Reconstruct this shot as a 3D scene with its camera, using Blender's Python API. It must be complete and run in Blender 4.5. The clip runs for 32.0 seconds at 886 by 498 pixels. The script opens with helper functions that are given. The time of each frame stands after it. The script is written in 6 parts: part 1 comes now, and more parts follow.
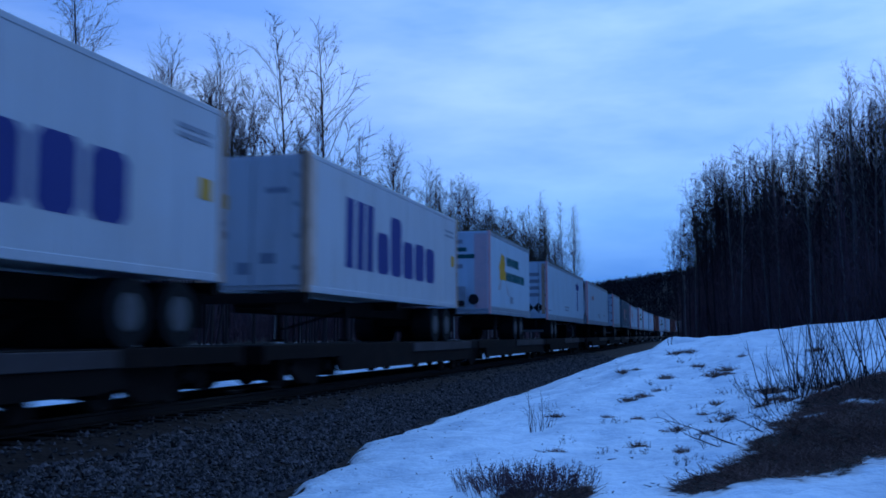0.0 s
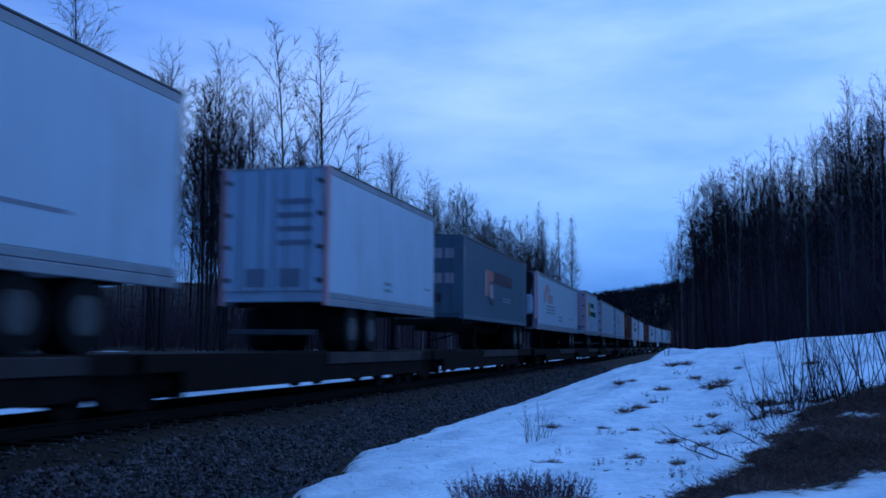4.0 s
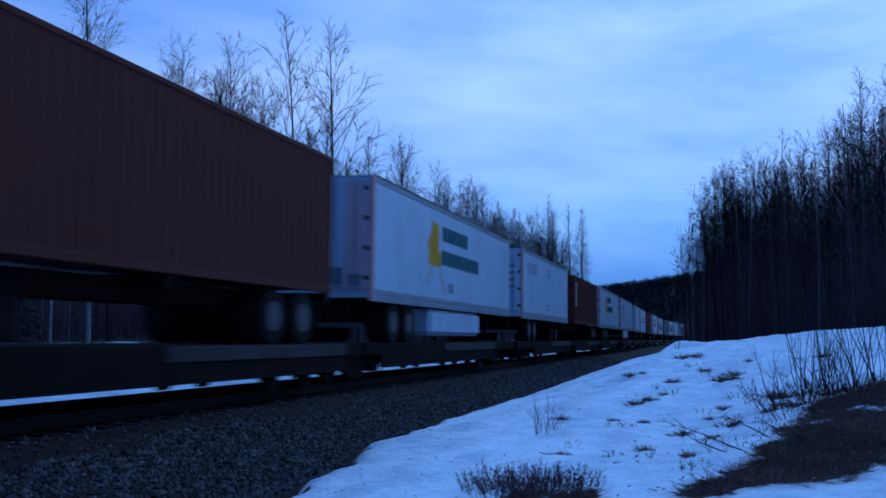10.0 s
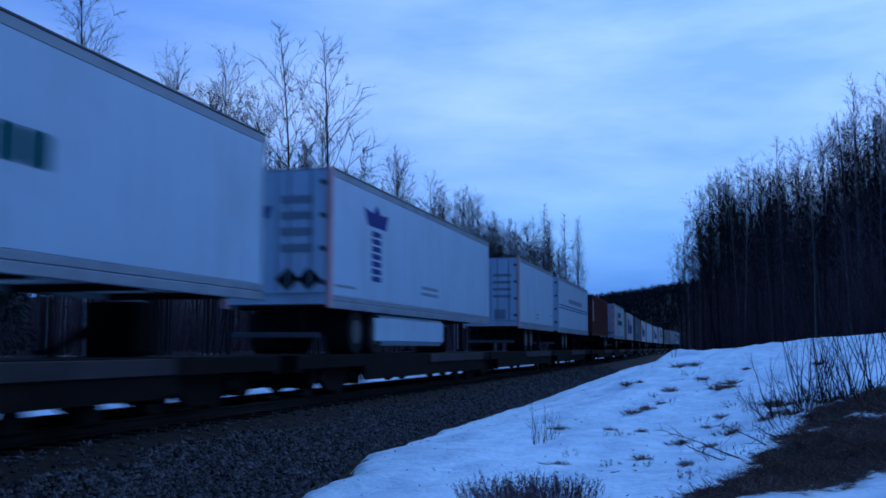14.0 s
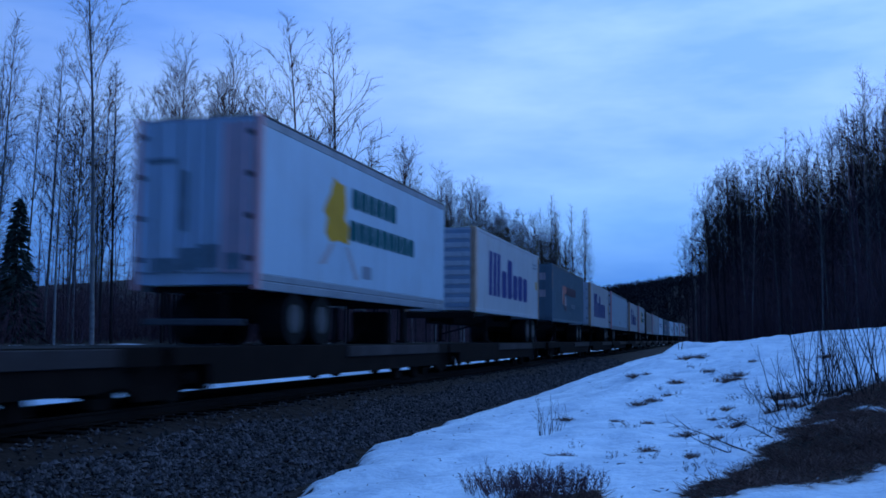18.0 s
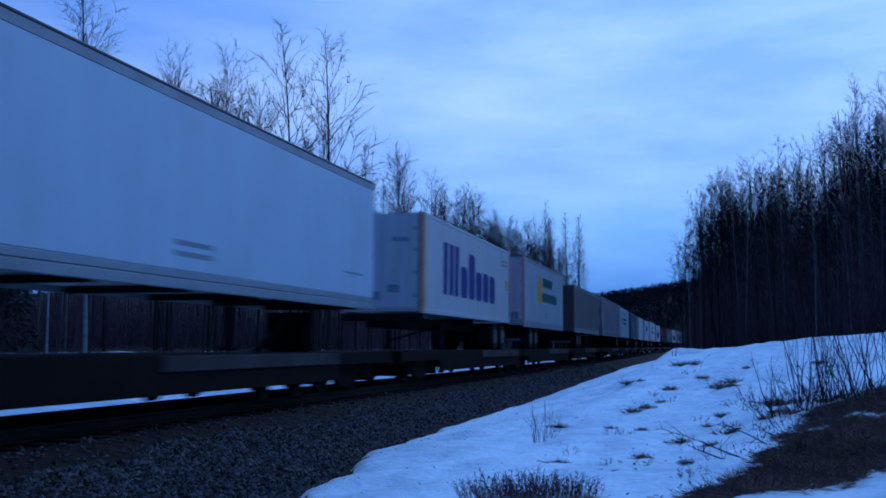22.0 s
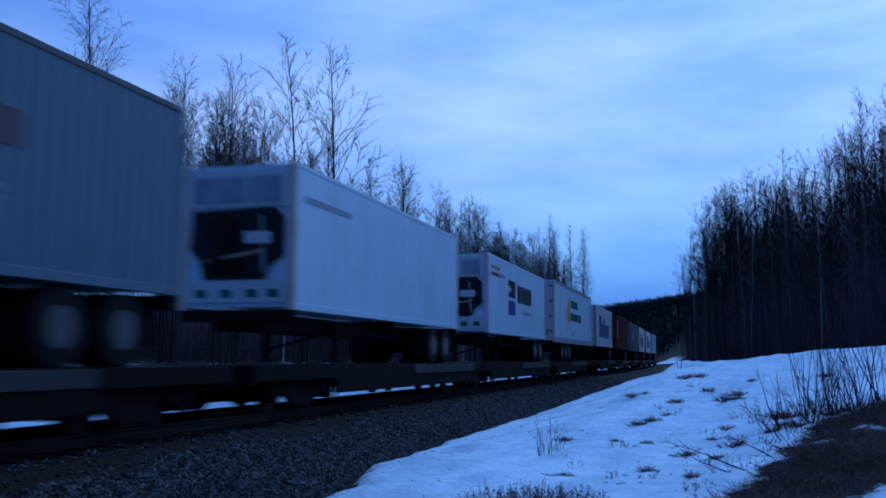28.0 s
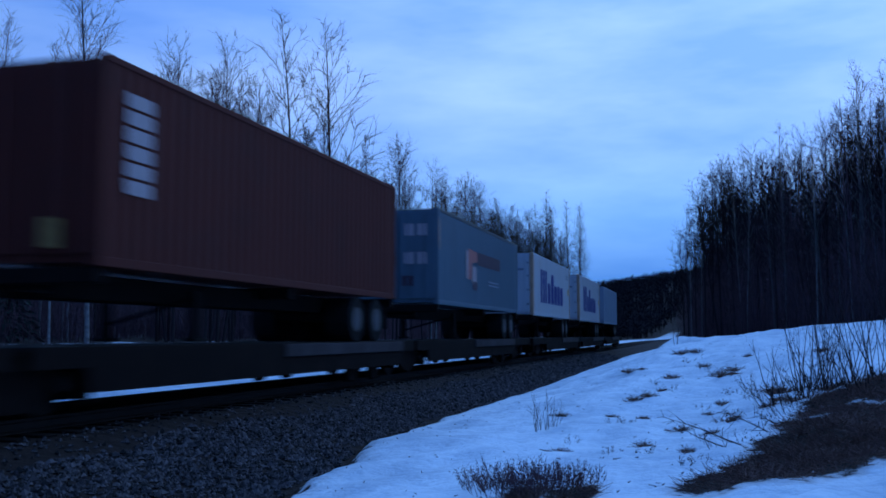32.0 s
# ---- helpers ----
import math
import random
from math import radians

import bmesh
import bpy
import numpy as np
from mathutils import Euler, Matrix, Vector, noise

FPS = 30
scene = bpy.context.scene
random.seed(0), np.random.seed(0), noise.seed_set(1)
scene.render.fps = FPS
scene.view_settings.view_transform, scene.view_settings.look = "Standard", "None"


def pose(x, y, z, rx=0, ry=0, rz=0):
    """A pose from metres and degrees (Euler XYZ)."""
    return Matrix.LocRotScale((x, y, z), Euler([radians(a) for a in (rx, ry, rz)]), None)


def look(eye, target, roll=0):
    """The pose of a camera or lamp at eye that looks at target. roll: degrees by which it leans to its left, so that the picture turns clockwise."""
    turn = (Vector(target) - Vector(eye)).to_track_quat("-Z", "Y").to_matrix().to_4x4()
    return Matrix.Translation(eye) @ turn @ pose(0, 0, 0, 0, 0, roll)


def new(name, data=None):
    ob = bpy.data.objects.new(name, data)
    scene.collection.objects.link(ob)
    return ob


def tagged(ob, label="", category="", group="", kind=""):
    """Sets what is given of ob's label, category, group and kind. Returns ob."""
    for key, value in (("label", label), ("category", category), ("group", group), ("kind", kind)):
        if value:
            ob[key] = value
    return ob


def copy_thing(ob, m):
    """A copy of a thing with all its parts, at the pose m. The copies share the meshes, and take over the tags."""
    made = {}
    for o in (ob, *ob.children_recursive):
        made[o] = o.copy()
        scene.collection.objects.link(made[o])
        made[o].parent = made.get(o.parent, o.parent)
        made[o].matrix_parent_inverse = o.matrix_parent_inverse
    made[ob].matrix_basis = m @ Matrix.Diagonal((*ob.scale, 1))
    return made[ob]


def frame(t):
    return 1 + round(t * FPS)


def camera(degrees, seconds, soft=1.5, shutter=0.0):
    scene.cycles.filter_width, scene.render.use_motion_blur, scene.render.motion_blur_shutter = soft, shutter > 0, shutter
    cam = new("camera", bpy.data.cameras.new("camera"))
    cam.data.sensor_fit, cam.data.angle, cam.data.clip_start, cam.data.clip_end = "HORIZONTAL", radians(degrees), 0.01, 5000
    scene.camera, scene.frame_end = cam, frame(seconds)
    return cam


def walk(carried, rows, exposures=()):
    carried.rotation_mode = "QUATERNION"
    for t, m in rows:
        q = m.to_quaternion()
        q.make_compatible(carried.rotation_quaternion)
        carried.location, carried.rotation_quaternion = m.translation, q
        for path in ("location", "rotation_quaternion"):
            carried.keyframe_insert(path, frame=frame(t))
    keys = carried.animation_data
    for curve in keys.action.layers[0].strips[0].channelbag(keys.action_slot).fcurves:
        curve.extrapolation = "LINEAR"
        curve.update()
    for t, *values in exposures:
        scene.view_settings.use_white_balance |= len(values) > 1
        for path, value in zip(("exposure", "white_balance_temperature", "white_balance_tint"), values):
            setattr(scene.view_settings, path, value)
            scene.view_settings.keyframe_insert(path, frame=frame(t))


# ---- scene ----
EYE = 1.7  # metres over the foot of the ballast
# seconds, and the turn of the camera in degrees; it is held by hand on one spot
CAMERA_TURNS = [
    (0, 95.249, 0.238, 15.546), (0.5, 95.199, 0.172, 15.572), (1, 95.211, 0.152, 15.564), (1.5, 95.212, 0.220, 15.688), (2, 95.421, 0.218, 15.674),
    (2.5, 95.393, -0.125, 15.394), (3, 95.481, -0.241, 15.301), (3.5, 95.617, -0.287, 15.282), (5.5, 96.348, -0.490, 15.782), (6, 96.433, -0.322, 15.812),
    (6.5, 96.276, -0.100, 15.914), (7, 96.040, -0.544, 16.069), (7.5, 95.905, -0.799, 15.865), (8, 95.505, -1.001, 15.474), (8.5, 95.130, -0.635, 15.716),
    (9, 95.151, -0.470, 15.951), (9.5, 95.289, -0.459, 16.022), (10, 95.306, -0.501, 15.949), (10.5, 95.642, -0.545, 15.876), (11, 95.878, -0.416, 15.838),
    (11.5, 95.986, -0.296, 15.774), (12, 96.096, -0.139, 15.710), (12.5, 96.089, -0.185, 15.729), (13, 96.063, -0.286, 15.725), (13.5, 96.068, -0.132, 15.763),
    (14, 95.924, -0.068, 15.752), (14.5, 95.669, -0.146, 15.713), (16.5, 95.517, -0.148, 15.938), (17, 95.455, -0.317, 15.937), (17.5, 95.360, -0.114, 16.081),
    (18, 95.378, -0.387, 16.139), (18.5, 95.393, -0.362, 16.238), (19, 95.514, -0.037, 16.264), (19.5, 95.760, -0.001, 16.115), (20, 95.840, -0.044, 16.062),
    (20.5, 95.691, -0.047, 16.056), (21, 95.721, -0.198, 15.931), (21.5, 95.753, -0.352, 15.856), (22, 95.798, -0.261, 15.786), (22.5, 95.859, -0.326, 15.703),
    (23, 95.923, -0.475, 15.694), (23.5, 96.040, -0.392, 15.734), (24, 96.147, -0.238, 15.826), (24.5, 96.297, -0.249, 15.967), (25, 96.425, -0.098, 16.047),
    (25.5, 96.447, -0.258, 15.979), (27.5, 96.618, -0.355, 16.150), (28, 96.543, -0.291, 16.060), (28.5, 96.548, -0.113, 16.097), (29, 96.496, -0.146, 16.057),
    (29.5, 96.517, -0.119, 16.042), (30, 96.758, -0.110, 16.017), (30.5, 96.372, 0.238, 16.145), (31, 95.776, -0.141, 16.119), (31.5, 95.369, 0.072, 15.955),
    (32, 95.165, -0.017, 15.876),
]
cam = camera(50.0, 32.0, soft=1.7, shutter=0.65)
walk(cam, [(t, pose(0, 0, EYE, a, b, c)) for t, a, b, c in CAMERA_TURNS])

# ---- light: a blue overcast dusk ----
world = bpy.data.worlds.new("dusk_sky")
scene.world = world
world.use_nodes = True
wn, wl = world.node_tree.nodes, world.node_tree.links
wn.clear()


def wnode(kind, **inputs):
    n = wn.new(kind)
    for k, v in inputs.items():
        n.inputs[k].default_value = v
    return n


sky = wn.new("ShaderNodeTexSky")
sky.sky_type, sky.sun_disc = "NISHITA", False
sky.sun_elevation, sky.sun_rotation = radians(4), radians(16)
coord = wn.new("ShaderNodeTexCoord")
stretch = wn.new("ShaderNodeMapping")
stretch.inputs["Scale"].default_value = (1.6, 1.6, 6.0)
clouds = wnode("ShaderNodeTexNoise", Scale=1.7, Detail=5.0, Roughness=0.55)
ramp = wn.new("ShaderNodeValToRGB")
ramp.color_ramp.elements[0].position, ramp.color_ramp.elements[1].position = 0.32, 0.72
ramp.color_ramp.elements[0].color = (0.19, 0.42, 1.03, 1)
ramp.color_ramp.elements[1].color = (0.435, 0.695, 1.25, 1)
mix = wn.new("ShaderNodeMixRGB")
mix.inputs["Fac"].default_value = 0.97
dim = wnode("ShaderNodeMixRGB", Fac=1.0)
dim.blend_type = "MULTIPLY"
dim.inputs["Color2"].default_value = (0.03, 0.04, 0.08, 1)
back = wnode("ShaderNodeBackground", Strength=1.3)
out = wn.new("ShaderNodeOutputWorld")
wl.new(coord.outputs["Generated"], stretch.inputs["Vector"])
wl.new(stretch.outputs["Vector"], clouds.inputs["Vector"])
wl.new(clouds.outputs["Fac"], ramp.inputs["Fac"])
wl.new(sky.outputs["Color"], dim.inputs["Color1"])
wl.new(dim.outputs["Color"], mix.inputs["Color1"])
wl.new(ramp.outputs["Color"], mix.inputs["Color2"])
glow = wn.new("ShaderNodeVectorMath")
glow.operation = "DOT_PRODUCT"
glow.inputs[1].default_value = (0.27, 0.95, 0.16)
fall = wn.new("ShaderNodeMapRange")
fall.inputs["From Min"].default_value = -0.25
away = wn.new("ShaderNodeValToRGB")
away.color_ramp.elements[0].color = (0.05, 0.13, 0.27, 1)
away.color_ramp.elements[1].color = (1.0, 1.0, 1.0, 1)
away.color_ramp.elements.new(0.45).color = (0.175, 0.3, 0.46, 1)
shade = wnode("ShaderNodeMixRGB", Fac=1.0)
shade.blend_type = "MULTIPLY"
wl.new(coord.outputs["Generated"], glow.inputs[0])
wl.new(glow.outputs["Value"], fall.inputs["Value"])
wl.new(mix.outputs["Color"], shade.inputs["Color1"])
wl.new(fall.outputs["Result"], away.inputs["Fac"])
wl.new(away.outputs["Color"], shade.inputs["Color2"])
# the cloud is thicker and deeper blue low down
axes = wn.new("ShaderNodeSeparateXYZ")
low = wn.new("ShaderNodeValToRGB")
low.color_ramp.elements[0].position, low.color_ramp.elements[0].color = 0.02, (0.275, 0.46, 0.575, 1)
low.color_ramp.elements[1].position, low.color_ramp.elements[1].color = 1.0, (2.55, 2.75, 2.4, 1)
low.color_ramp.elements.new(0.12).color = (0.55, 0.735, 0.845, 1)
low.color_ramp.elements.new(0.24).color = (1.03, 1.0, 1.0, 1)
low.color_ramp.elements.new(0.36).color = (1.08, 1.04, 1.03, 1)
deep = wnode("ShaderNodeMixRGB", Fac=1.0)
deep.blend_type = "MULTIPLY"
wl.new(coord.outputs["Generated"], axes.inputs["Vector"])
wl.new(axes.outputs["Z"], low.inputs["Fac"])
wl.new(shade.outputs["Color"], deep.inputs["Color1"])
wl.new(low.outputs["Color"], deep.inputs["Color2"])
wl.new(deep.outputs["Color"], back.inputs["Color"])
wl.new(back.outputs["Background"], out.inputs["Surface"])
sun = new("sun", bpy.data.lights.new("sun", "SUN"))
sun.data.energy, sun.data.angle, sun.data.color = 0.12, radians(60), (0.45, 0.62, 1.0)
sun.matrix_basis = look((30, -40, 60), (0, 20, 0))


# ---- materials ----
def material(name, colour, rough=0.6, metal=0.0, grain=30.0, vary=0.25, stain=0.15, stain_size=1.2, bump=0.2, colour2=None,
             specular=0.4, random_tint=0.0, island=0.0, streak=0.0):
    """A surface with fine grain and broad stains over its base colour."""
    m = bpy.data.materials.new(name)
    m.use_nodes = True
    n, l = m.node_tree.nodes, m.node_tree.links
    b = n["Principled BSDF"]
    b.inputs["Roughness"].default_value, b.inputs["Metallic"].default_value = rough, metal
    b.inputs["Specular IOR Level"].default_value = specular
    tc = n.new("ShaderNodeTexCoord")
    fine, broad = n.new("ShaderNodeTexNoise"), n.new("ShaderNodeTexNoise")
    fine.inputs["Scale"].default_value, fine.inputs["Detail"].default_value = grain, 4
    broad.inputs["Scale"].default_value, broad.inputs["Detail"].default_value = 1 / stain_size, 5
    broad.inputs["Roughness"].default_value = 0.65
    c1 = n.new("ShaderNodeMixRGB")
    c1.inputs["Color1"].default_value = (*[c * (1 - vary) for c in colour], 1)
    c1.inputs["Color2"].default_value = (*[min(1, c * (1 + vary)) for c in colour], 1)
    c2 = n.new("ShaderNodeMixRGB")
    c2.inputs["Color2"].default_value = (*(colour2 or [c * 0.55 for c in colour]), 1)
    r2 = n.new("ShaderNodeMapRange")
    r2.inputs["From Min"].default_value, r2.inputs["From Max"].default_value = 0.48, 0.72
    r2.inputs["To Max"].default_value = min(1.0, stain * 3)
    for t in (fine, broad):
        l.new(tc.outputs["Object"], t.inputs["Vector"])
    l.new(fine.outputs["Fac"], c1.inputs["Fac"])
    l.new(broad.outputs["Fac"], r2.inputs["Value"])
    l.new(c1.outputs["Color"], c2.inputs["Color1"])
    l.new(r2.outputs["Result"], c2.inputs["Fac"])
    last = c2.outputs["Color"]
    if streak:  # grime that rain has drawn down the sheet
        mp, run_, sr, mx = n.new("ShaderNodeMapping"), n.new("ShaderNodeTexNoise"), n.new("ShaderNodeMapRange"), n.new("ShaderNodeMixRGB")
        mp.inputs["Scale"].default_value = (3.0, 3.0, 0.22)
        run_.inputs["Scale"].default_value, run_.inputs["Detail"].default_value, run_.inputs["Roughness"].default_value = 1.3, 6, 0.7
        sr.inputs["From Min"].default_value, sr.inputs["From Max"].default_value, sr.inputs["To Max"].default_value = 0.45, 0.8, streak
        mx.inputs["Color2"].default_value = (*[c * 0.5 for c in colour], 1)
        l.new(tc.outputs["Object"], mp.inputs["Vector"])
        l.new(mp.outputs["Vector"], run_.inputs["Vector"])
        l.new(run_.outputs["Fac"], sr.inputs["Value"])
        l.new(sr.outputs["Result"], mx.inputs["Fac"])
        l.new(last, mx.inputs["Color1"])
        last = mx.outputs["Color"]
    if random_tint:
        info, hsv, mr = n.new("ShaderNodeObjectInfo"), n.new("ShaderNodeHueSaturation"), n.new("ShaderNodeMapRange")
        mr.inputs["To Min"].default_value, mr.inputs["To Max"].default_value = 1 - random_tint, 1 + random_tint
        l.new(info.outputs["Random"], mr.inputs["Value"])
        l.new(mr.outputs["Result"], hsv.inputs["Value"])
        l.new(last, hsv.inputs["Color"])
        last = hsv.outputs["Color"]
    if island:
        geo, hsv, mr = n.new("ShaderNodeNewGeometry"), n.new("ShaderNodeHueSaturation"), n.new("ShaderNodeMapRange")
        mr.inputs["To Min"].default_value, mr.inputs["To Max"].default_value = 1 - island, 1 + island
        l.new(geo.outputs["Random Per Island"], mr.inputs["Value"])
        l.new(mr.outputs["Result"], hsv.inputs["Value"])
        l.new(last, hsv.inputs["Color"])
        last = hsv.outputs["Color"]
    l.new(last, b.inputs["Base Color"])
    if bump:
        bp = n.new("ShaderNodeBump")
        bp.inputs["Strength"].default_value, bp.inputs["Distance"].default_value = bump, 0.02
        l.new(fine.outputs["Fac"], bp.inputs["Height"])
        l.new(bp.outputs["Normal"], b.inputs["Normal"])
    return m


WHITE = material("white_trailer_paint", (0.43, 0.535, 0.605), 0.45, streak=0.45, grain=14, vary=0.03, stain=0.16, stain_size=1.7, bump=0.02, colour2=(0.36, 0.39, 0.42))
DULLWHITE = material("road_grey_white_paint", (0.33, 0.37, 0.4), 0.5, streak=0.5, grain=14, vary=0.04, stain=0.2, stain_size=1.7, bump=0.02, colour2=(0.27, 0.28, 0.29))
CREAM = material("weathered_white_paint", (0.46, 0.46, 0.47), 0.55, streak=0.5, grain=18, vary=0.05, stain=0.14, stain_size=1.8, bump=0.03, colour2=(0.45, 0.38, 0.33))
SILVER = material("brushed_aluminium_sheet", (0.34, 0.37, 0.4), 0.4, 0.3, streak=0.5, grain=20, vary=0.06, stain=0.15, stain_size=1.5, bump=0.03)
BROWN = material("rust_brown_paint", (0.112, 0.0245, 0.0165), 0.7, specular=0.12, streak=0.5, grain=22, vary=0.12, stain=0.25, stain_size=1.0, bump=0.05, colour2=(0.085, 0.024, 0.018))
BLUE = material("faded_blue_grey_paint", (0.085, 0.135, 0.162), 0.55, streak=0.5, grain=20, vary=0.08, stain=0.25, stain_size=1.4, bump=0.04, colour2=(0.08, 0.11, 0.13))
PLUM = material("dark_plum_lettering", (0.06, 0.028, 0.042), 0.5, grain=30, vary=0.15, bump=0)
PALEBLUE = material("pale_blue_paint", (0.24, 0.3, 0.36), 0.55, grain=20, vary=0.06, stain=0.15, bump=0.03)
GREY = material("grey_composite_panel", (0.152, 0.136, 0.133), 0.5, streak=0.4, grain=20, vary=0.06, stain=0.18, stain_size=1.6, bump=0.03)
DARKEND = material("dark_brown_end_panel", (0.065, 0.04, 0.03), 0.6, grain=20, vary=0.15, stain=0.2, bump=0.05)
RAIL_TRIM = material("dull_aluminium_rail", (0.25, 0.275, 0.3), 0.5, 0.2, grain=30, vary=0.12, stain=0.3, stain_size=0.6)
DARK_TRIM = material("dark_top_rail", (0.05, 0.052, 0.055), 0.55, grain=30, vary=0.15)
RUST = material("rusty_orange_post", (0.46, 0.26, 0.16), 0.7, grain=25, vary=0.2, stain=0.3, stain_size=0.5)
PINK = material("red_reflective_edge", (0.75, 0.34, 0.32), 0.6, grain=25, vary=0.12)
FADED = material("faded_pink_paint", (0.56, 0.37, 0.385), 0.6, specular=0.2, grain=18, vary=0.12, stain=0.3, stain_size=0.8, bump=0.03, colour2=(0.4, 0.33, 0.36))
LILAC = material("washed_out_lilac_panel", (0.31, 0.34, 0.43), 0.5, grain=18, vary=0.1, stain=0.2, bump=0)
PEACH = material("rust_washed_cream_paint", (0.55, 0.41, 0.34), 0.65, streak=0.4, grain=18, vary=0.12, stain=0.3, stain_size=0.6, bump=0.03, colour2=(0.4, 0.25, 0.18))
NAVY = material("deep_blue_lettering", (0.03, 0.042, 0.175), 0.7, specular=0.12, grain=30, vary=0.12, bump=0)
BLACKISH = material("black_paint", (0.013, 0.013, 0.015), 0.7, specular=0.12, grain=30, vary=0.2, bump=0.02)
GREEN = material("dark_teal_lettering", (0.001, 0.085, 0.09), 0.7, specular=0.1, grain=30, vary=0.12, bump=0)
YELLOW = material("golden_yellow_emblem", (0.64, 0.3, 0.025), 0.7, specular=0.1, grain=30, vary=0.15, bump=0)
RED = material("faded_red_emblem", (0.46, 0.13, 0.1), 0.5, grain=30, vary=0.15, bump=0)
OCHRE = material("dull_ochre_placard", (0.3, 0.15, 0.035), 0.6, grain=30, vary=0.2, stain=0.3, stain_size=0.2, bump=0)
PALERED = material("sun_bleached_red", (0.52, 0.27, 0.26), 0.5, grain=30, vary=0.15, bump=0)
PALEMARK = material("pale_marking", (0.42, 0.32, 0.31), 0.5, grain=30, vary=0.1, bump=0)
GREYMARK = material("grey_marking", (0.2, 0.22, 0.26), 0.5, grain=30, vary=0.1, bump=0)
SMUDGE = material("teal_road_grime", (0.13, 0.19, 0.21), 0.7, grain=12, vary=0.3, stain=0.3, stain_size=0.3, bump=0)
STEEL = material("dirty_black_steel", (0.0105, 0.0066, 0.0056), 0.85, 0.0, specular=0.08, grain=35, vary=0.3, stain=0.3, stain_size=0.7, colour2=(0.019, 0.011, 0.009))
DECK = material("worn_grey_deck", (0.0105, 0.0083, 0.0078), 0.85, specular=0.1, grain=28, vary=0.35, stain=0.33, stain_size=0.9, colour2=(0.03, 0.022, 0.019))
TYRE = material("tyre_rubber", (0.013, 0.012, 0.0115), 0.9, specular=0.08, grain=40, vary=0.2)
RUB = material("worn_bare_steel_rail", (0.04, 0.031, 0.031), 0.75, specular=0.15, grain=24, vary=0.4, stain=0.33, stain_size=1.1, colour2=(0.075, 0.062, 0.064))
HUB = material("grey_wheel_disc", (0.07, 0.066, 0.066), 0.7, 0.1, grain=40, vary=0.25, stain=0.35, stain_size=0.3)
RAILHEAD = material("rail_steel", (0.018, 0.012, 0.009), 0.7, 0.0, specular=0.15, grain=50, vary=0.3, stain=0.3)
SLEEPER = material("creosoted_timber", (0.009, 0.0062, 0.005), 0.9, specular=0.1, grain=18, vary=0.4, random_tint=0.3)
# wide tone spread from stone to stone also paints in their glints
STONE = material("crushed_grey_stone", (0.057, 0.0455, 0.045), 0.8, specular=0.2, grain=60, vary=0.4, island=0.95)
BARK = material("dark_grey_bark", (0.03, 0.0215, 0.0215), 0.95, specular=0.08, grain=16, vary=0.4, random_tint=0.3)
BIRCH = material("pale_birch_bark", (0.17, 0.15, 0.14), 0.85, specular=0.2, grain=7, vary=0.35, stain=0.33, stain_size=0.25, colour2=(0.05, 0.045, 0.04), random_tint=0.3)
TWIG = material("dark_twigs", (0.031, 0.0195, 0.0205), 0.95, specular=0.08, grain=20, vary=0.3, random_tint=0.25)
# reddish brush; colour raised over TWIG to paint light into the shaded woods
BRUSHWOOD = material("reddish_willow_brush", (0.118, 0.064, 0.07), 0.95, specular=0.08, grain=3, vary=0.4, island=0.4)
NEEDLE = material("dark_spruce_needles", (0.02, 0.032, 0.022), 0.9, grain=12, vary=0.4)
DRYGRASS = material("dead_brown_grass", (0.18, 0.1, 0.077), 0.95, specular=0.08, grain=9, vary=0.5, island=0.4)
HILLWOOD = material("far_bare_woodland", (0.024, 0.019, 0.021), 1.0, specular=0.05, grain=0.8, vary=0.3)


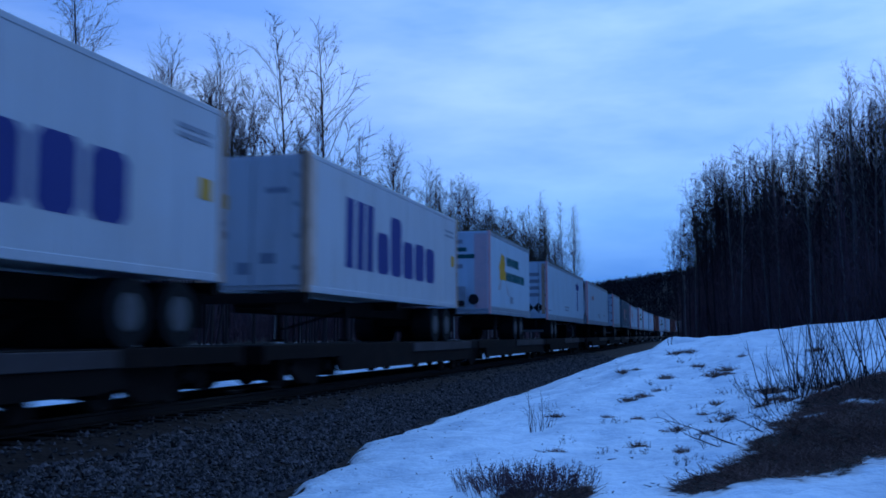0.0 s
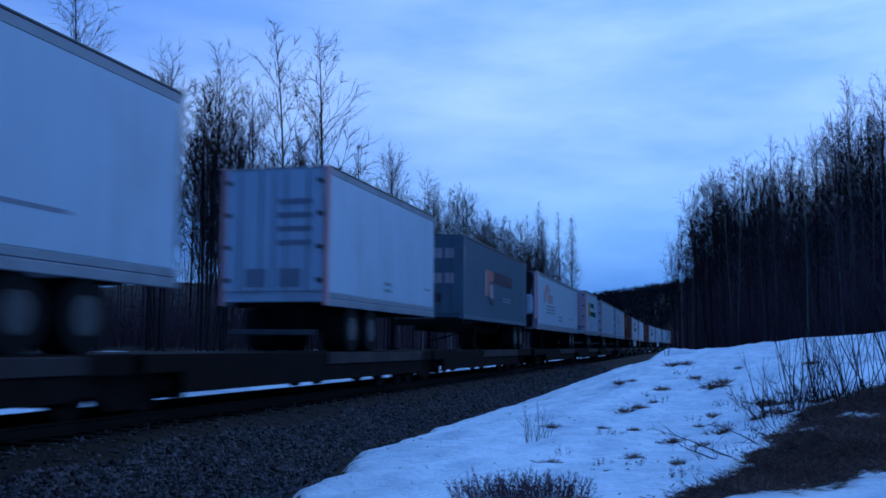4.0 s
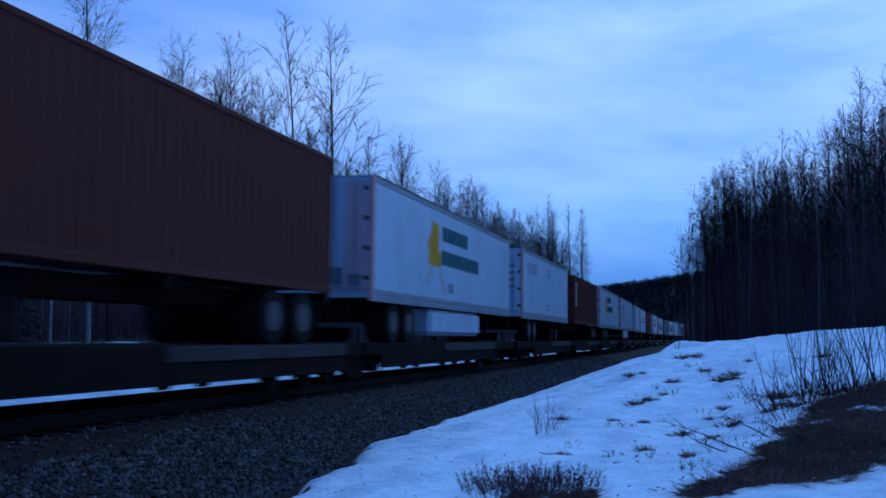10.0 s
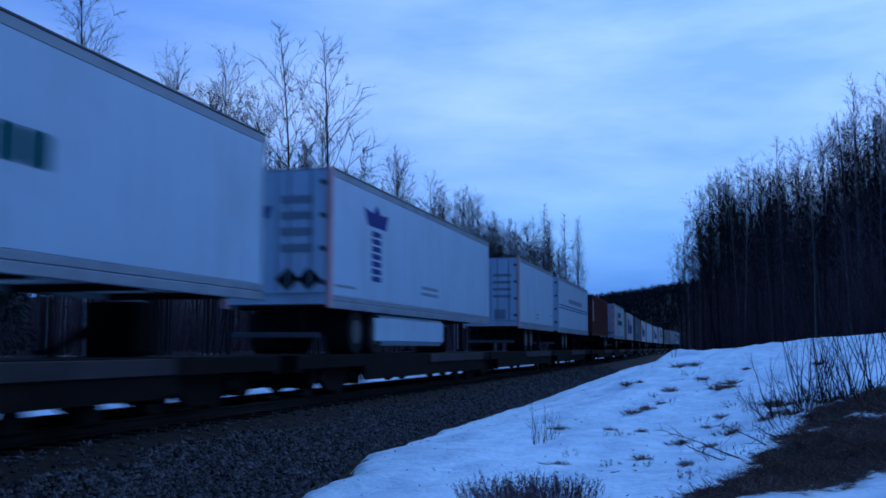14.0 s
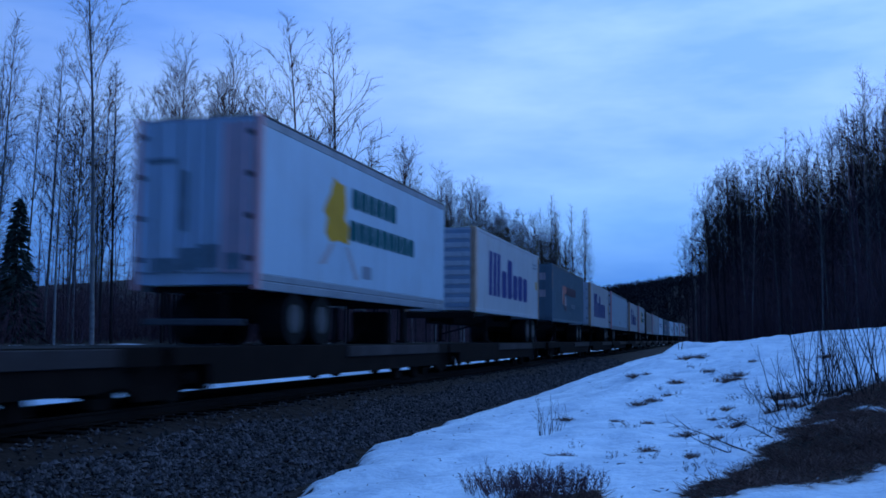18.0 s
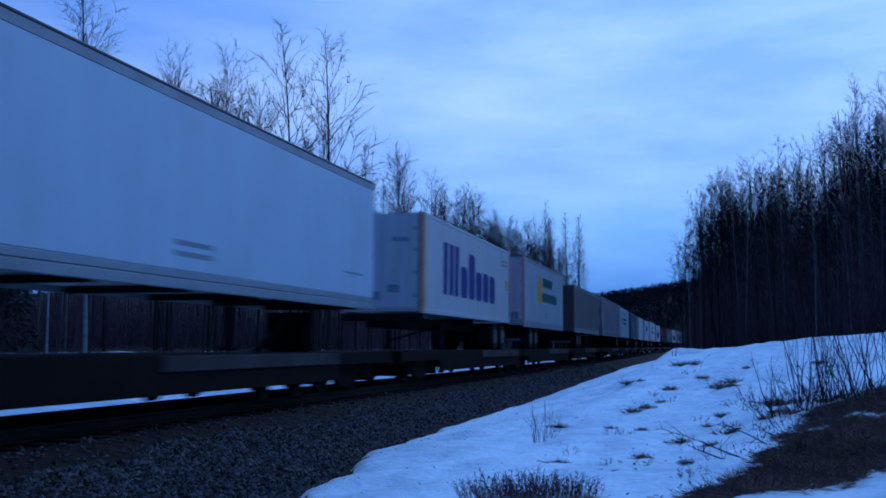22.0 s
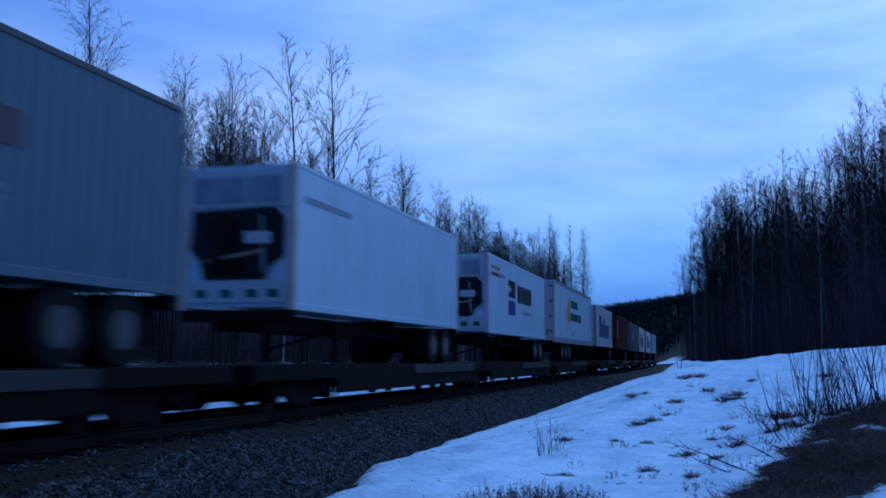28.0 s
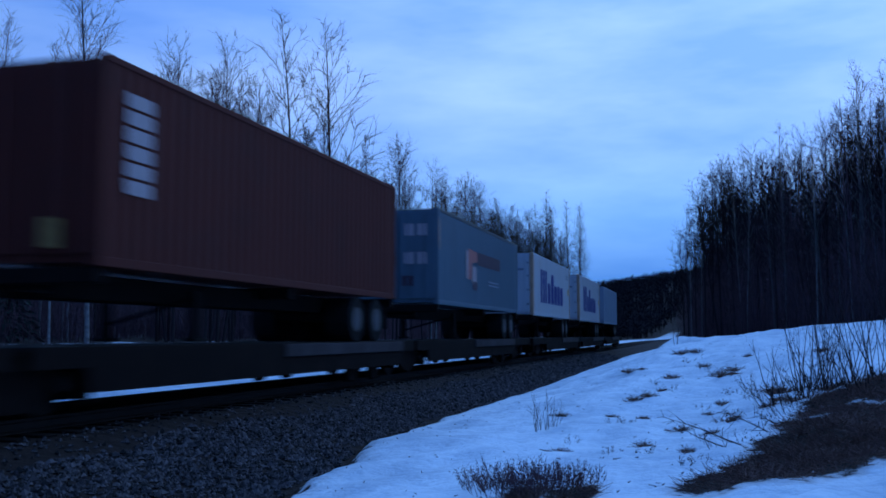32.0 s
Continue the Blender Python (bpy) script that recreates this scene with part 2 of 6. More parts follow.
# ---- mesh tools ----
class Mesh:
    """Vertices and faces gathered into one mesh."""

    def __init__(self):
        self.v, self.f = [], []

    def add(self, verts, faces):
        o = len(self.v)
        self.v += [tuple(p) for p in verts]
        self.f += [tuple(i + o for i in q) for q in faces]
        return self

    def box(self, x0, x1, y0, y1, z0, z1, chamfer=0.0):
        if chamfer <= 0:
            vs = [(x, y, z) for z in (z0, z1) for y in (y0, y1) for x in (x0, x1)]
            return self.add(vs, [(0, 2, 3, 1), (4, 5, 7, 6), (0, 1, 5, 4), (2, 6, 7, 3), (0, 4, 6, 2), (1, 3, 7, 5)])
        bm = bmesh.new()
        bmesh.ops.create_cube(bm, size=1)
        for p in bm.verts:
            p.co = ((x0 + x1) / 2 + p.co.x * (x1 - x0), (y0 + y1) / 2 + p.co.y * (y1 - y0), (z0 + z1) / 2 + p.co.z * (z1 - z0))
        bmesh.ops.bevel(bm, geom=bm.edges[:], offset=chamfer, segments=1, affect="EDGES")
        self.take(bm)
        return self

    def take(self, bm):
        bm.verts.index_update()
        self.add([p.co for p in bm.verts], [[p.index for p in q.verts] for q in bm.faces])
        bm.free()

    def tube(self, a, b, r0, r1=None, n=12, caps=True):
        r1 = r0 if r1 is None else r1
        a, b = Vector(a), Vector(b)
        d = (b - a).normalized()
        u = d.orthogonal().normalized()
        w = d.cross(u)
        vs = [p + (u * math.cos(k) + w * math.sin(k)) * r for p, r in ((a, r0), (b, r1)) for k in [2 * math.pi * i / n for i in range(n)]]
        fs = [(i, (i + 1) % n, n + (i + 1) % n, n + i) for i in range(n)]
        if caps:
            fs += [tuple(range(n))[::-1], tuple(range(n, 2 * n))]
        return self.add(vs, fs)

    def plate(self, outline, x, thick=0.004):
        """A flat shape in the (y, z) plane that stands thick proud of x."""
        n, s = len(outline), 1 if thick > 0 else -1
        vs = [(x, y, z) for y, z in outline] + [(x + thick, y, z) for y, z in outline]
        return self.add(vs, [tuple(range(n))[::-1], tuple(range(n, 2 * n))] + [(i, (i + 1) % n, n + (i + 1) % n, n + i) for i in range(n)])

    def mesh(self, name, mat, smooth=False):
        me = bpy.data.meshes.new(name)
        me.from_pydata(self.v, [], self.f)
        me.materials.append(mat)
        bm = bmesh.new()
        bm.from_mesh(me)
        bmesh.ops.recalc_face_normals(bm, faces=bm.faces[:])
        bm.to_mesh(me)
        bm.free()
        if smooth:
            me.polygons.foreach_set("use_smooth", [True] * len(me.polygons))
        return me


def part(name, m, mat, parent=None, label="", smooth=False):
    ob = new(name, m.mesh(name, mat, smooth) if isinstance(m, Mesh) else m)
    ob.parent = parent
    return tagged(ob, label)


def from_arrays(name, verts, faces, mat, smooth=False):
    """One mesh out of numpy arrays of vertices and of triangles or quads."""
    me = bpy.data.meshes.new(name)
    k = faces.shape[1]
    me.vertices.add(len(verts))
    me.vertices.foreach_set("co", np.asarray(verts, np.float32).ravel())
    me.loops.add(faces.size)
    me.loops.foreach_set("vertex_index", np.asarray(faces, np.int32).ravel())
    me.polygons.add(len(faces))
    me.polygons.foreach_set("loop_start", np.arange(0, faces.size, k, dtype=np.int32))
    me.polygons.foreach_set("use_smooth", [smooth] * len(faces))
    me.materials.append(mat)
    me.update(calc_edges=True)
    return me


# ---- the plan: the line, the ground ----
SIDE = 7.717  # from the eye to the near side of the wagons
CENTRE = SIDE + 1.25
RAIL_TOP, DECK_TOP = 0.67, 1.55


def bend(s):
    """How far the line has swung to the left (negative) or right of straight at s metres ahead."""
    s = np.maximum(np.asarray(s, float), 0)
    left = -0.5 * 0.000185 * np.minimum(s, 130) ** 2 - 0.02405 * np.maximum(s - 130, 0)
    return left + 0.0003 * np.maximum(s - 130, 0) ** 2


def slope(s):
    return float(bend(s + 0.5) - bend(s - 0.5))


def smooth(a, b, v):
    t = np.clip((np.asarray(v, float) - a) / (b - a), 0, 1)
    return t * t * (3 - 2 * t)


def waves(x, y, seed=0.0):
    """Gentle unevenness, about -1 to 1."""
    return (np.sin(0.9 * x + 1.7 * np.sin(0.31 * y + seed)) + np.sin(0.73 * y + 1.3 * np.sin(0.57 * x + 2 + seed)) +
            0.5 * np.sin(2.3 * x + 1.9 * y + seed) + 0.4 * np.sin(3.1 * y - 2.2 * x + 1)) / 2.9


FAR_BANK = ([-9e3, 0, 1, 2, 3.5, 5, 8, 12, 20, 30, 9e3], [0, 0, 0.27, 0.6, 1.12, 1.4, 1.76, 2.16, 2.6, 2.9, 2.9])
NEAR_BANK = ([-9e3, 0, 2, 3.5, 5, 8, 12, 20, 30, 9e3], [0, 0, 0.22, 0.38, 0.52, 1.2, 2.0, 2.9, 3.4, 3.6])
BED = ([-9e3, -200, -70, -30, -16, -8, -5, -3.2, -1.75, 1.7, 3.95, 9e3], [3, 2.2, 1.7, 1.6, 1.35, 0.75, 0.5, 0.4, 0.47, 0.47, 0.0, 0.0])
WOOD_EDGE = ([-2000, 0, 25, 40, 45, 60, 75, 90, 120, 3000], [16, 14, 10, 7.0, 5.9, 3.1, -0.8, -2.2, -2.6, -2.6])  # y, x of the wood on the bank


def snow_edge(y):
    """How far from the middle of the line the snow of the bank begins."""
    return 4.05 + 1.2 * (1 - smooth(7.0, 15.0, y)) + 0.1 * np.sin(y * 1.3) + 0.08 * np.sin(y * 3.1 + 1) + 0.05 * np.sin(y * 7.3 + 2)


def ground_z(x, y):
    x, y = np.asarray(x, float), np.asarray(y, float)
    off = x - (bend(y) - CENTRE)  # from the middle of the line
    z = np.interp(off, *BED)
    d = off - 3.95
    w = smooth(8, 34, y)
    bank = np.interp(d, *FAR_BANK) * w + np.interp(d, *NEAR_BANK) * (1 - w)
    z = z + bank * (1 - 0.13 * smooth(38, 52, y))
    snow = np.where(off > 0, smooth(0, 1.2, d), smooth(3.2, 6, -off))
    z = z + snow * (0.09 * waves(x, y) + 0.06 * waves(2.7 * x, 2.3 * y, 3) * smooth(-3.6, -1.2, x) + 0.02 * waves(2.7 * x, 2.3 * y, 3) + 0.03 * waves(7.1 * x, 5.3 * y, 1) * smooth(90, 60, y) + 0.012 * waves(15 * x, 11 * y, 4) * smooth(40, 30, y)) + 0.13 * smooth(0.0, 0.22, off - snow_edge(y) + 0.04) * (off > 0) * (1 - smooth(60, 90, y))
    z = z + 0.36 * np.exp(-(((x + 1.55) / 0.9) ** 2 + ((y - 42) / 1.6) ** 2))
    z = z + 0.14 * np.exp(-(((x + 3.2) / 1.0) ** 2 + ((y - 31) / 5) ** 2)) * smooth(0, 0.6, d)
    hill = smooth(250, 480, y) * 27 * (1 + 0.15 * np.sin(x / 60) + 0.1 * np.sin(x / 23 + 1))
    return z + hill * smooth(0, 60, np.abs(off) + 40)


# ---- ground ----
def snow_material():
    m = bpy.data.materials.new("old_spring_snow")
    m.use_nodes = True
    n, l = m.node_tree.nodes, m.node_tree.links
    b = n["Principled BSDF"]
    b.inputs["Roughness"].default_value = 0.8
    b.inputs["Specular IOR Level"].default_value = 0.08
    tc, at = n.new("ShaderNodeTexCoord"), n.new("ShaderNodeAttribute")
    at.attribute_name = "soil"
    fine, mid, dirt = (n.new("ShaderNodeTexNoise") for _ in range(3))
    for q, s, d in ((fine, 16, 6), (mid, 2.4, 5), (dirt, 7, 8)):
        q.inputs["Scale"].default_value, q.inputs["Detail"].default_value = s, d
        l.new(tc.outputs["Object"], q.inputs["Vector"])
    snow = n.new("ShaderNodeMixRGB")
    snow.inputs["Color1"].default_value, snow.inputs["Color2"].default_value = (0.52, 0.57, 0.62, 1), (0.76, 0.795, 0.82, 1)
    # mottled albedo: dirtier old snow, and painted shading for its hollows
    drift, patches, spans = n.new("ShaderNodeMapping"), n.new("ShaderNodeTexNoise"), n.new("ShaderNodeMapRange")
    drift.inputs["Scale"].default_value, drift.inputs["Rotation"].default_value = (1.0, 0.45, 1.0), (0, 0, 0.5)
    patches.inputs["Scale"].default_value, patches.inputs["Detail"].default_value, patches.inputs["Roughness"].default_value = 1.1, 7, 0.6
    spans.inputs["From Min"].default_value, spans.inputs["From Max"].default_value = 0.34, 0.6
    l.new(tc.outputs["Object"], drift.inputs["Vector"])
    l.new(drift.outputs["Vector"], patches.inputs["Vector"])
    l.new(patches.outputs["Fac"], spans.inputs["Value"])
    l.new(spans.outputs["Result"], snow.inputs["Fac"])
    soil = n.new("ShaderNodeMixRGB")
    soil.inputs["Color1"].default_value, soil.inputs["Color2"].default_value = (0.012, 0.0075, 0.0062, 1), (0.034, 0.021, 0.0165, 1)
    l.new(dirt.outputs["Fac"], soil.inputs["Fac"])
    # the edge between soil and snow frays with the noise
    edge = n.new("ShaderNodeMath")
    edge.operation = "MULTIPLY_ADD"
    edge.inputs[1].default_value = 0.9
    l.new(dirt.outputs["Fac"], edge.inputs[0])
    l.new(at.outputs["Fac"], edge.inputs[2])
    cut = n.new("ShaderNodeMapRange")
    cut.inputs["From Min"].default_value, cut.inputs["From Max"].default_value = 0.9, 1.0
    l.new(edge.outputs["Value"], cut.inputs["Value"])
    # grit in the melting rim beside soil and stones
    grit, gritty = n.new("ShaderNodeMapRange"), n.new("ShaderNodeMixRGB")
    for k, v in (("From Min", 0.6), ("From Max", 0.95), ("To Max", 0.75)):
        grit.inputs[k].default_value = v
    gritty.inputs["Color2"].default_value = (0.4, 0.35, 0.33, 1)
    l.new(edge.outputs["Value"], grit.inputs["Value"])
    l.new(grit.outputs["Result"], gritty.inputs["Fac"])
    l.new(snow.outputs["Color"], gritty.inputs["Color1"])
    mixc = n.new("ShaderNodeMixRGB")
    for a, c in ((cut.outputs["Result"], "Fac"), (gritty.outputs["Color"], "Color1"), (soil.outputs["Color"], "Color2")):
        l.new(a, mixc.inputs[c])
    l.new(mixc.outputs["Color"], b.inputs["Base Color"])
    add = n.new("ShaderNodeMath")
    add.operation = "MULTIPLY_ADD"
    add.inputs[1].default_value = 0.13
    l.new(fine.outputs["Fac"], add.inputs[0])
    l.new(mid.outputs["Fac"], add.inputs[2])
    bp = n.new("ShaderNodeBump")
    bp.inputs["Strength"].default_value, bp.inputs["Distance"].default_value = 0.8, 0.16
    l.new(add.outputs["Value"], bp.inputs["Height"])
    l.new(bp.outputs["Normal"], b.inputs["Normal"])
    return m


SNOW = snow_material()
# bare patches of dead grass on the bank: x, y, half width
BARE = [(0.4, 6.85, 0.26), (0.75, 7.1, 0.27), (1.12, 7.38, 0.33), (1.4, 7.9, 0.4), (0.0, 6.85, 0.26), (0.35, 7.35, 0.3), (0.55, 8.1, 0.3), (0.75, 7.55, 0.32), (0.85, 8.9, 0.36), (1.1, 8.2, 0.34), (1.05, 10.0, 0.32), (1.35, 9.2, 0.4), (1.25, 11.0, 0.36), (1.65, 11.2, 0.4),
        (1.55, 12.7, 0.38), (2.05, 13.0, 0.45), (1.9, 10.4, 0.5), (2.5, 12.0, 0.5), (0.85, 14.6, 0.12), (0.62, 12.2, 0.12), (-1.4, 7.2, 0.2), (-1.0, 7.1, 0.18)]


def soil_at(x, y):
    off = x - (bend(y) - CENTRE)
    s = np.where((off > -2.6) & (off < snow_edge(y)), 1.0, 0.0)
    s = np.maximum(s, 1.3 - ((x + 2.9) / 1.3) ** 2 - ((y - 36.5) / 2.2) ** 2)
    rim = off - snow_edge(y)
    s = np.maximum(s, np.where((rim > 0) & (y < 60), 0.4 * np.exp(-np.maximum(rim, 0) / 0.3), 0))
    for a, b, r in BARE:
        q = np.sqrt(((x - a) / r) ** 2 + ((y - b) / r / 1.6) ** 2)
        s = np.maximum(s, 1.2 - 0.75 * q)
    # leaf litter shows through under the woods
    s = np.maximum(s, smooth(-1.0, 0.8, x - np.interp(y, *WOOD_EDGE)))
    s = np.maximum(s, smooth(14.5, 17, -off) * (0.86 + 0.25 * waves(x * 0.7, y * 0.7, 5)))
    return np.maximum(s, smooth(140, 190, y) * smooth(5.5, 8, np.abs(off)) + smooth(250, 330, y))


def spread(edges):
    return np.unique(np.concatenate([np.arange(a, b, st) for a, b, st in edges] + [[edges[-1][1]]]).round(3))


gx = spread([(-1500, -300, 150), (-300, -60, 20), (-60, -16, 2), (-16, -13, 0.5), (-13, -6, 0.14), (-6, -3.2, 0.07), (-3.2, 8, 0.14), (8, 20, 0.5), (20, 60, 2), (60, 300, 20), (300, 1500, 150)])
gy = spread([(-1500, -200, 130), (-200, -10, 10), (-10, 5, 1), (5, 32, 0.16), (32, 70, 0.5), (70, 200, 3), (200, 800, 12), (800, 3000, 200)])
GX, GY = np.meshgrid(gx, gy)
gv = np.stack([GX.ravel(), GY.ravel(), ground_z(GX, GY).ravel()], 1)
gi = np.arange(GX.size).reshape(GX.shape)
gf = np.stack([gi[:-1, :-1].ravel(), gi[:-1, 1:].ravel(), gi[1:, 1:].ravel(), gi[1:, :-1].ravel()], 1)
gm = from_arrays("ground", gv, gf, SNOW, True)
gm.attributes.new("soil", "FLOAT", "POINT").data.foreach_set("value", soil_at(GX, GY).ravel().astype(np.float32))
tagged(new("ground", gm), "old spring snow over a bank with bare grassy patches", "ground", kind="structure")


# ---- the line: rails, sleepers, stones ----
def along(offset, z, ys):
    return [(float(bend(y)) - CENTRE + offset, float(y), z) for y in ys]


def railway():
    ys = list(np.arange(-60, 60, 4.0)) + list(np.arange(60, 420, 10.0))
    track = tagged(new("railway_track"), "single railway track of worn steel rails on dark sleepers", "railway track", kind="structure")
    prof = [(-0.07, 0), (0.07, 0), (0.07, 0.02), (0.012, 0.04), (0.012, 0.12), (0.036, 0.135), (0.036, 0.17), (-0.036, 0.17), (-0.036, 0.135), (-0.012, 0.12), (-0.012, 0.04), (-0.07, 0.02)]
    for side in (-0.7535, 0.7535):
        m, k = Mesh(), len(prof)
        vs = [(x + a, y, RAIL_TOP - 0.17 + b) for x, y, _ in along(side, 0, ys) for a, b in prof]
        m.add(vs, [(i * k + j, i * k + (j + 1) % k, (i + 1) * k + (j + 1) % k, (i + 1) * k + j) for i in range(len(ys) - 1) for j in range(k)])
        part("rail", m, RAILHEAD, track)
    tie = Mesh().box(-1.3, 1.3, -0.115, 0.115, -0.17, 0.0, 0.012).mesh("sleeper", SLEEPER)
    rng = random.Random(5)
    for i in range(290):
        y = 0.0 + i * 0.52
        t = part("sleeper", tie, SLEEPER, track)
        t.matrix_basis = pose(float(bend(y)) - CENTRE + rng.uniform(-0.03, 0.03), y, RAIL_TOP - 0.172 + rng.uniform(-0.006, 0.006), 0, 0, rng.uniform(-0.6, 0.6))
    return track


railway()


def stones():
    rng = np.random.default_rng(3)
    n = 95000
    y = 5.5 + 60 * rng.random(n) ** 1.8
    off = -2.6 + (2.45 + snow_edge(y) - 0.25 * rng.random(n)) * rng.random(n) ** 0.8
    keep = (np.abs(np.abs(off) - 0.7535) > 0.12) & ((off > 2.15 + 0.15 * np.sin(y * 0.9) + 0.1 * np.sin(y * 2.7)) | (rng.random(n) < 0.1))
    y, off = y[keep], off[keep]
    x = off + bend(y) - CENTRE
    n = len(x)
    r = rng.uniform(0.017, 0.039, n) * (1 + 0.6 * (rng.random(n) < 0.06)) * (1 + smooth(20, 70, y) * 0.8)
    base = np.array([(1, 0, 0), (-1, 0, 0), (0, 1, 0), (0, -1, 0), (0, 0, 1), (0, 0, -1)], float)
    v = base[None] * rng.uniform(0.65, 1.3, (n, 6, 1)) + rng.normal(0, 0.16, (n, 6, 3))
    a = rng.uniform(0, 6.28, n)
    c, s = np.cos(a), np.sin(a)
    v = np.stack([v[..., 0] * c[:, None] - v[..., 1] * s[:, None], v[..., 0] * s[:, None] + v[..., 1] * c[:, None], v[..., 2] * 0.8], -1) * r[:, None, None]
    z = ground_z(x, y) + r * 0.35
    v += np.stack([x, y, z], 1)[:, None]
    f = np.array([(0, 2, 4), (2, 1, 4), (1, 3, 4), (3, 0, 4), (2, 0, 5), (1, 2, 5), (3, 1, 5), (0, 3, 5)])
    fs = (f[None] + 6 * np.arange(n)[:, None, None]).reshape(-1, 3)
    tagged(new("ballast_stones", from_arrays("ballast_stones", v.reshape(-1, 3), fs, STONE)), "crushed grey ballast stones beside the rails", "gravel", kind="stuff")


stones()


# ---- the train ----
W = 2.5


def end_doors(u, z0, z1, mat):
    """Two doors with locking bars on the leading end, at y = 0."""
    for s in (-1, 1):
        d = part("door", Mesh().box(min(0.03 * s, 1.13 * s), max(0.03 * s, 1.13 * s), -0.035, 0.0, z0 + 0.12, z1 - 0.12, 0.012), mat, u)
        for x in (0.3, 0.8):
            part("locking_bar", Mesh().tube((x * s, -0.06, z0 + 0.08), (x * s, -0.06, z1 - 0.08), 0.02, n=6), RAIL_TRIM if mat is WHITE else mat, d)
        for k in range(4):
            z = z0 + 0.35 + k * (z1 - z0 - 0.7) / 3
            part("hinge", Mesh().box(1.08 * s - 0.07, 1.08 * s + 0.07, -0.05, -0.03, z - 0.05, z + 0.05), DARK_TRIM if mat is WHITE else mat, d)


def block(a, b, z0, z1):
    c = 0.14 * min(b - a, z1 - z0)
    return [(a + c, z0), (b - c, z0), (b, z0 + c), (b, z1 - c), (b - c, z1), (a + c, z1), (a, z1 - c), (a, z0 + c)]


def word_blocks(u, x, y0, y1, z0, z1, heights, mat, label, name="lettering", fill=0.9):
    """A row of plain blocks in place of a name."""
    w = (y1 - y0) / len(heights)
    for i, h in enumerate(heights):
        part(name, Mesh().plate(block(y0 + i * w, y0 + (i + fill) * w, z0, z0 + (z1 - z0) * h), x), mat, u, label)


def bars(u, x, y0, y1, z0, z1, rows, mat, name="marking", label=""):
    h = (z1 - z0) / (2 * rows - 1)
    for i in range(rows):
        part(name, Mesh().plate([(y0, z1 - 2 * i * h - h), (y1, z1 - 2 * i * h - h), (y1, z1 - 2 * i * h), (y0, z1 - 2 * i * h)], x), mat, u, label)


def corrugated(L, H, x, depth=0.028, pitch=0.28, inset=0.1, z0=0.14, z1=None):
    """The wavy side sheet of a container at x, its outside towards +x or -x."""
    m, s = Mesh(), 1 if x > 0 else -1
    z1 = H - 0.1 if z1 is None else z1
    y, prof = inset, []
    while y < L - inset - pitch:
        prof += [(y, 0), (y + 0.07, 0), (y + 0.14, -depth), (y + 0.21, -depth)]
        y += pitch
    prof.append((L - inset, 0))
    vs = [(x + s * d, q, z) for q, d in prof for z in (z0, z1)]
    m.add(vs, [(2 * i, 2 * i + 2, 2 * i + 3, 2 * i + 1) for i in range(len(prof) - 1)])
    return m


def white_side(u, L, h):
    """The big blue name, as plain blocks, and the small marks beside it."""
    for s in (-1, 1):
        part("post_plate", Mesh().box(min(s * (h - 0.02), s * (h - 0.008)), max(s * (h - 0.02), s * (h - 0.008)), 0.165, 0.5, 0.15, 2.77), PEACH, u, "rust-stained strip beside the corner post")
    bars(u, h + 0.0, L - 1.5, L - 0.5, 2.2, 2.42, 2, GREYMARK)
    part("placard", Mesh().plate([(L - 0.8, 1.3), (L - 0.45, 1.3), (L - 0.45, 1.65), (L - 0.8, 1.65)], h), YELLOW, u, "small yellow placard")
    for a in (2.15, 2.85, 3.5):
        part("lettering", Mesh().plate([(a, 0.65), (a + 0.5, 0.65), (a + 0.56, 2.25), (a + 0.06, 2.25)], h - 0.01), NAVY, u, "tall blue slanted block of the painted name")
    word_blocks(u, h - 0.01, 4.3, 9.6, 0.65, 2.25, (0.64, 0.95, 0.62, 0.64, 0.62), NAVY, "deep blue block of the painted name", fill=0.84)


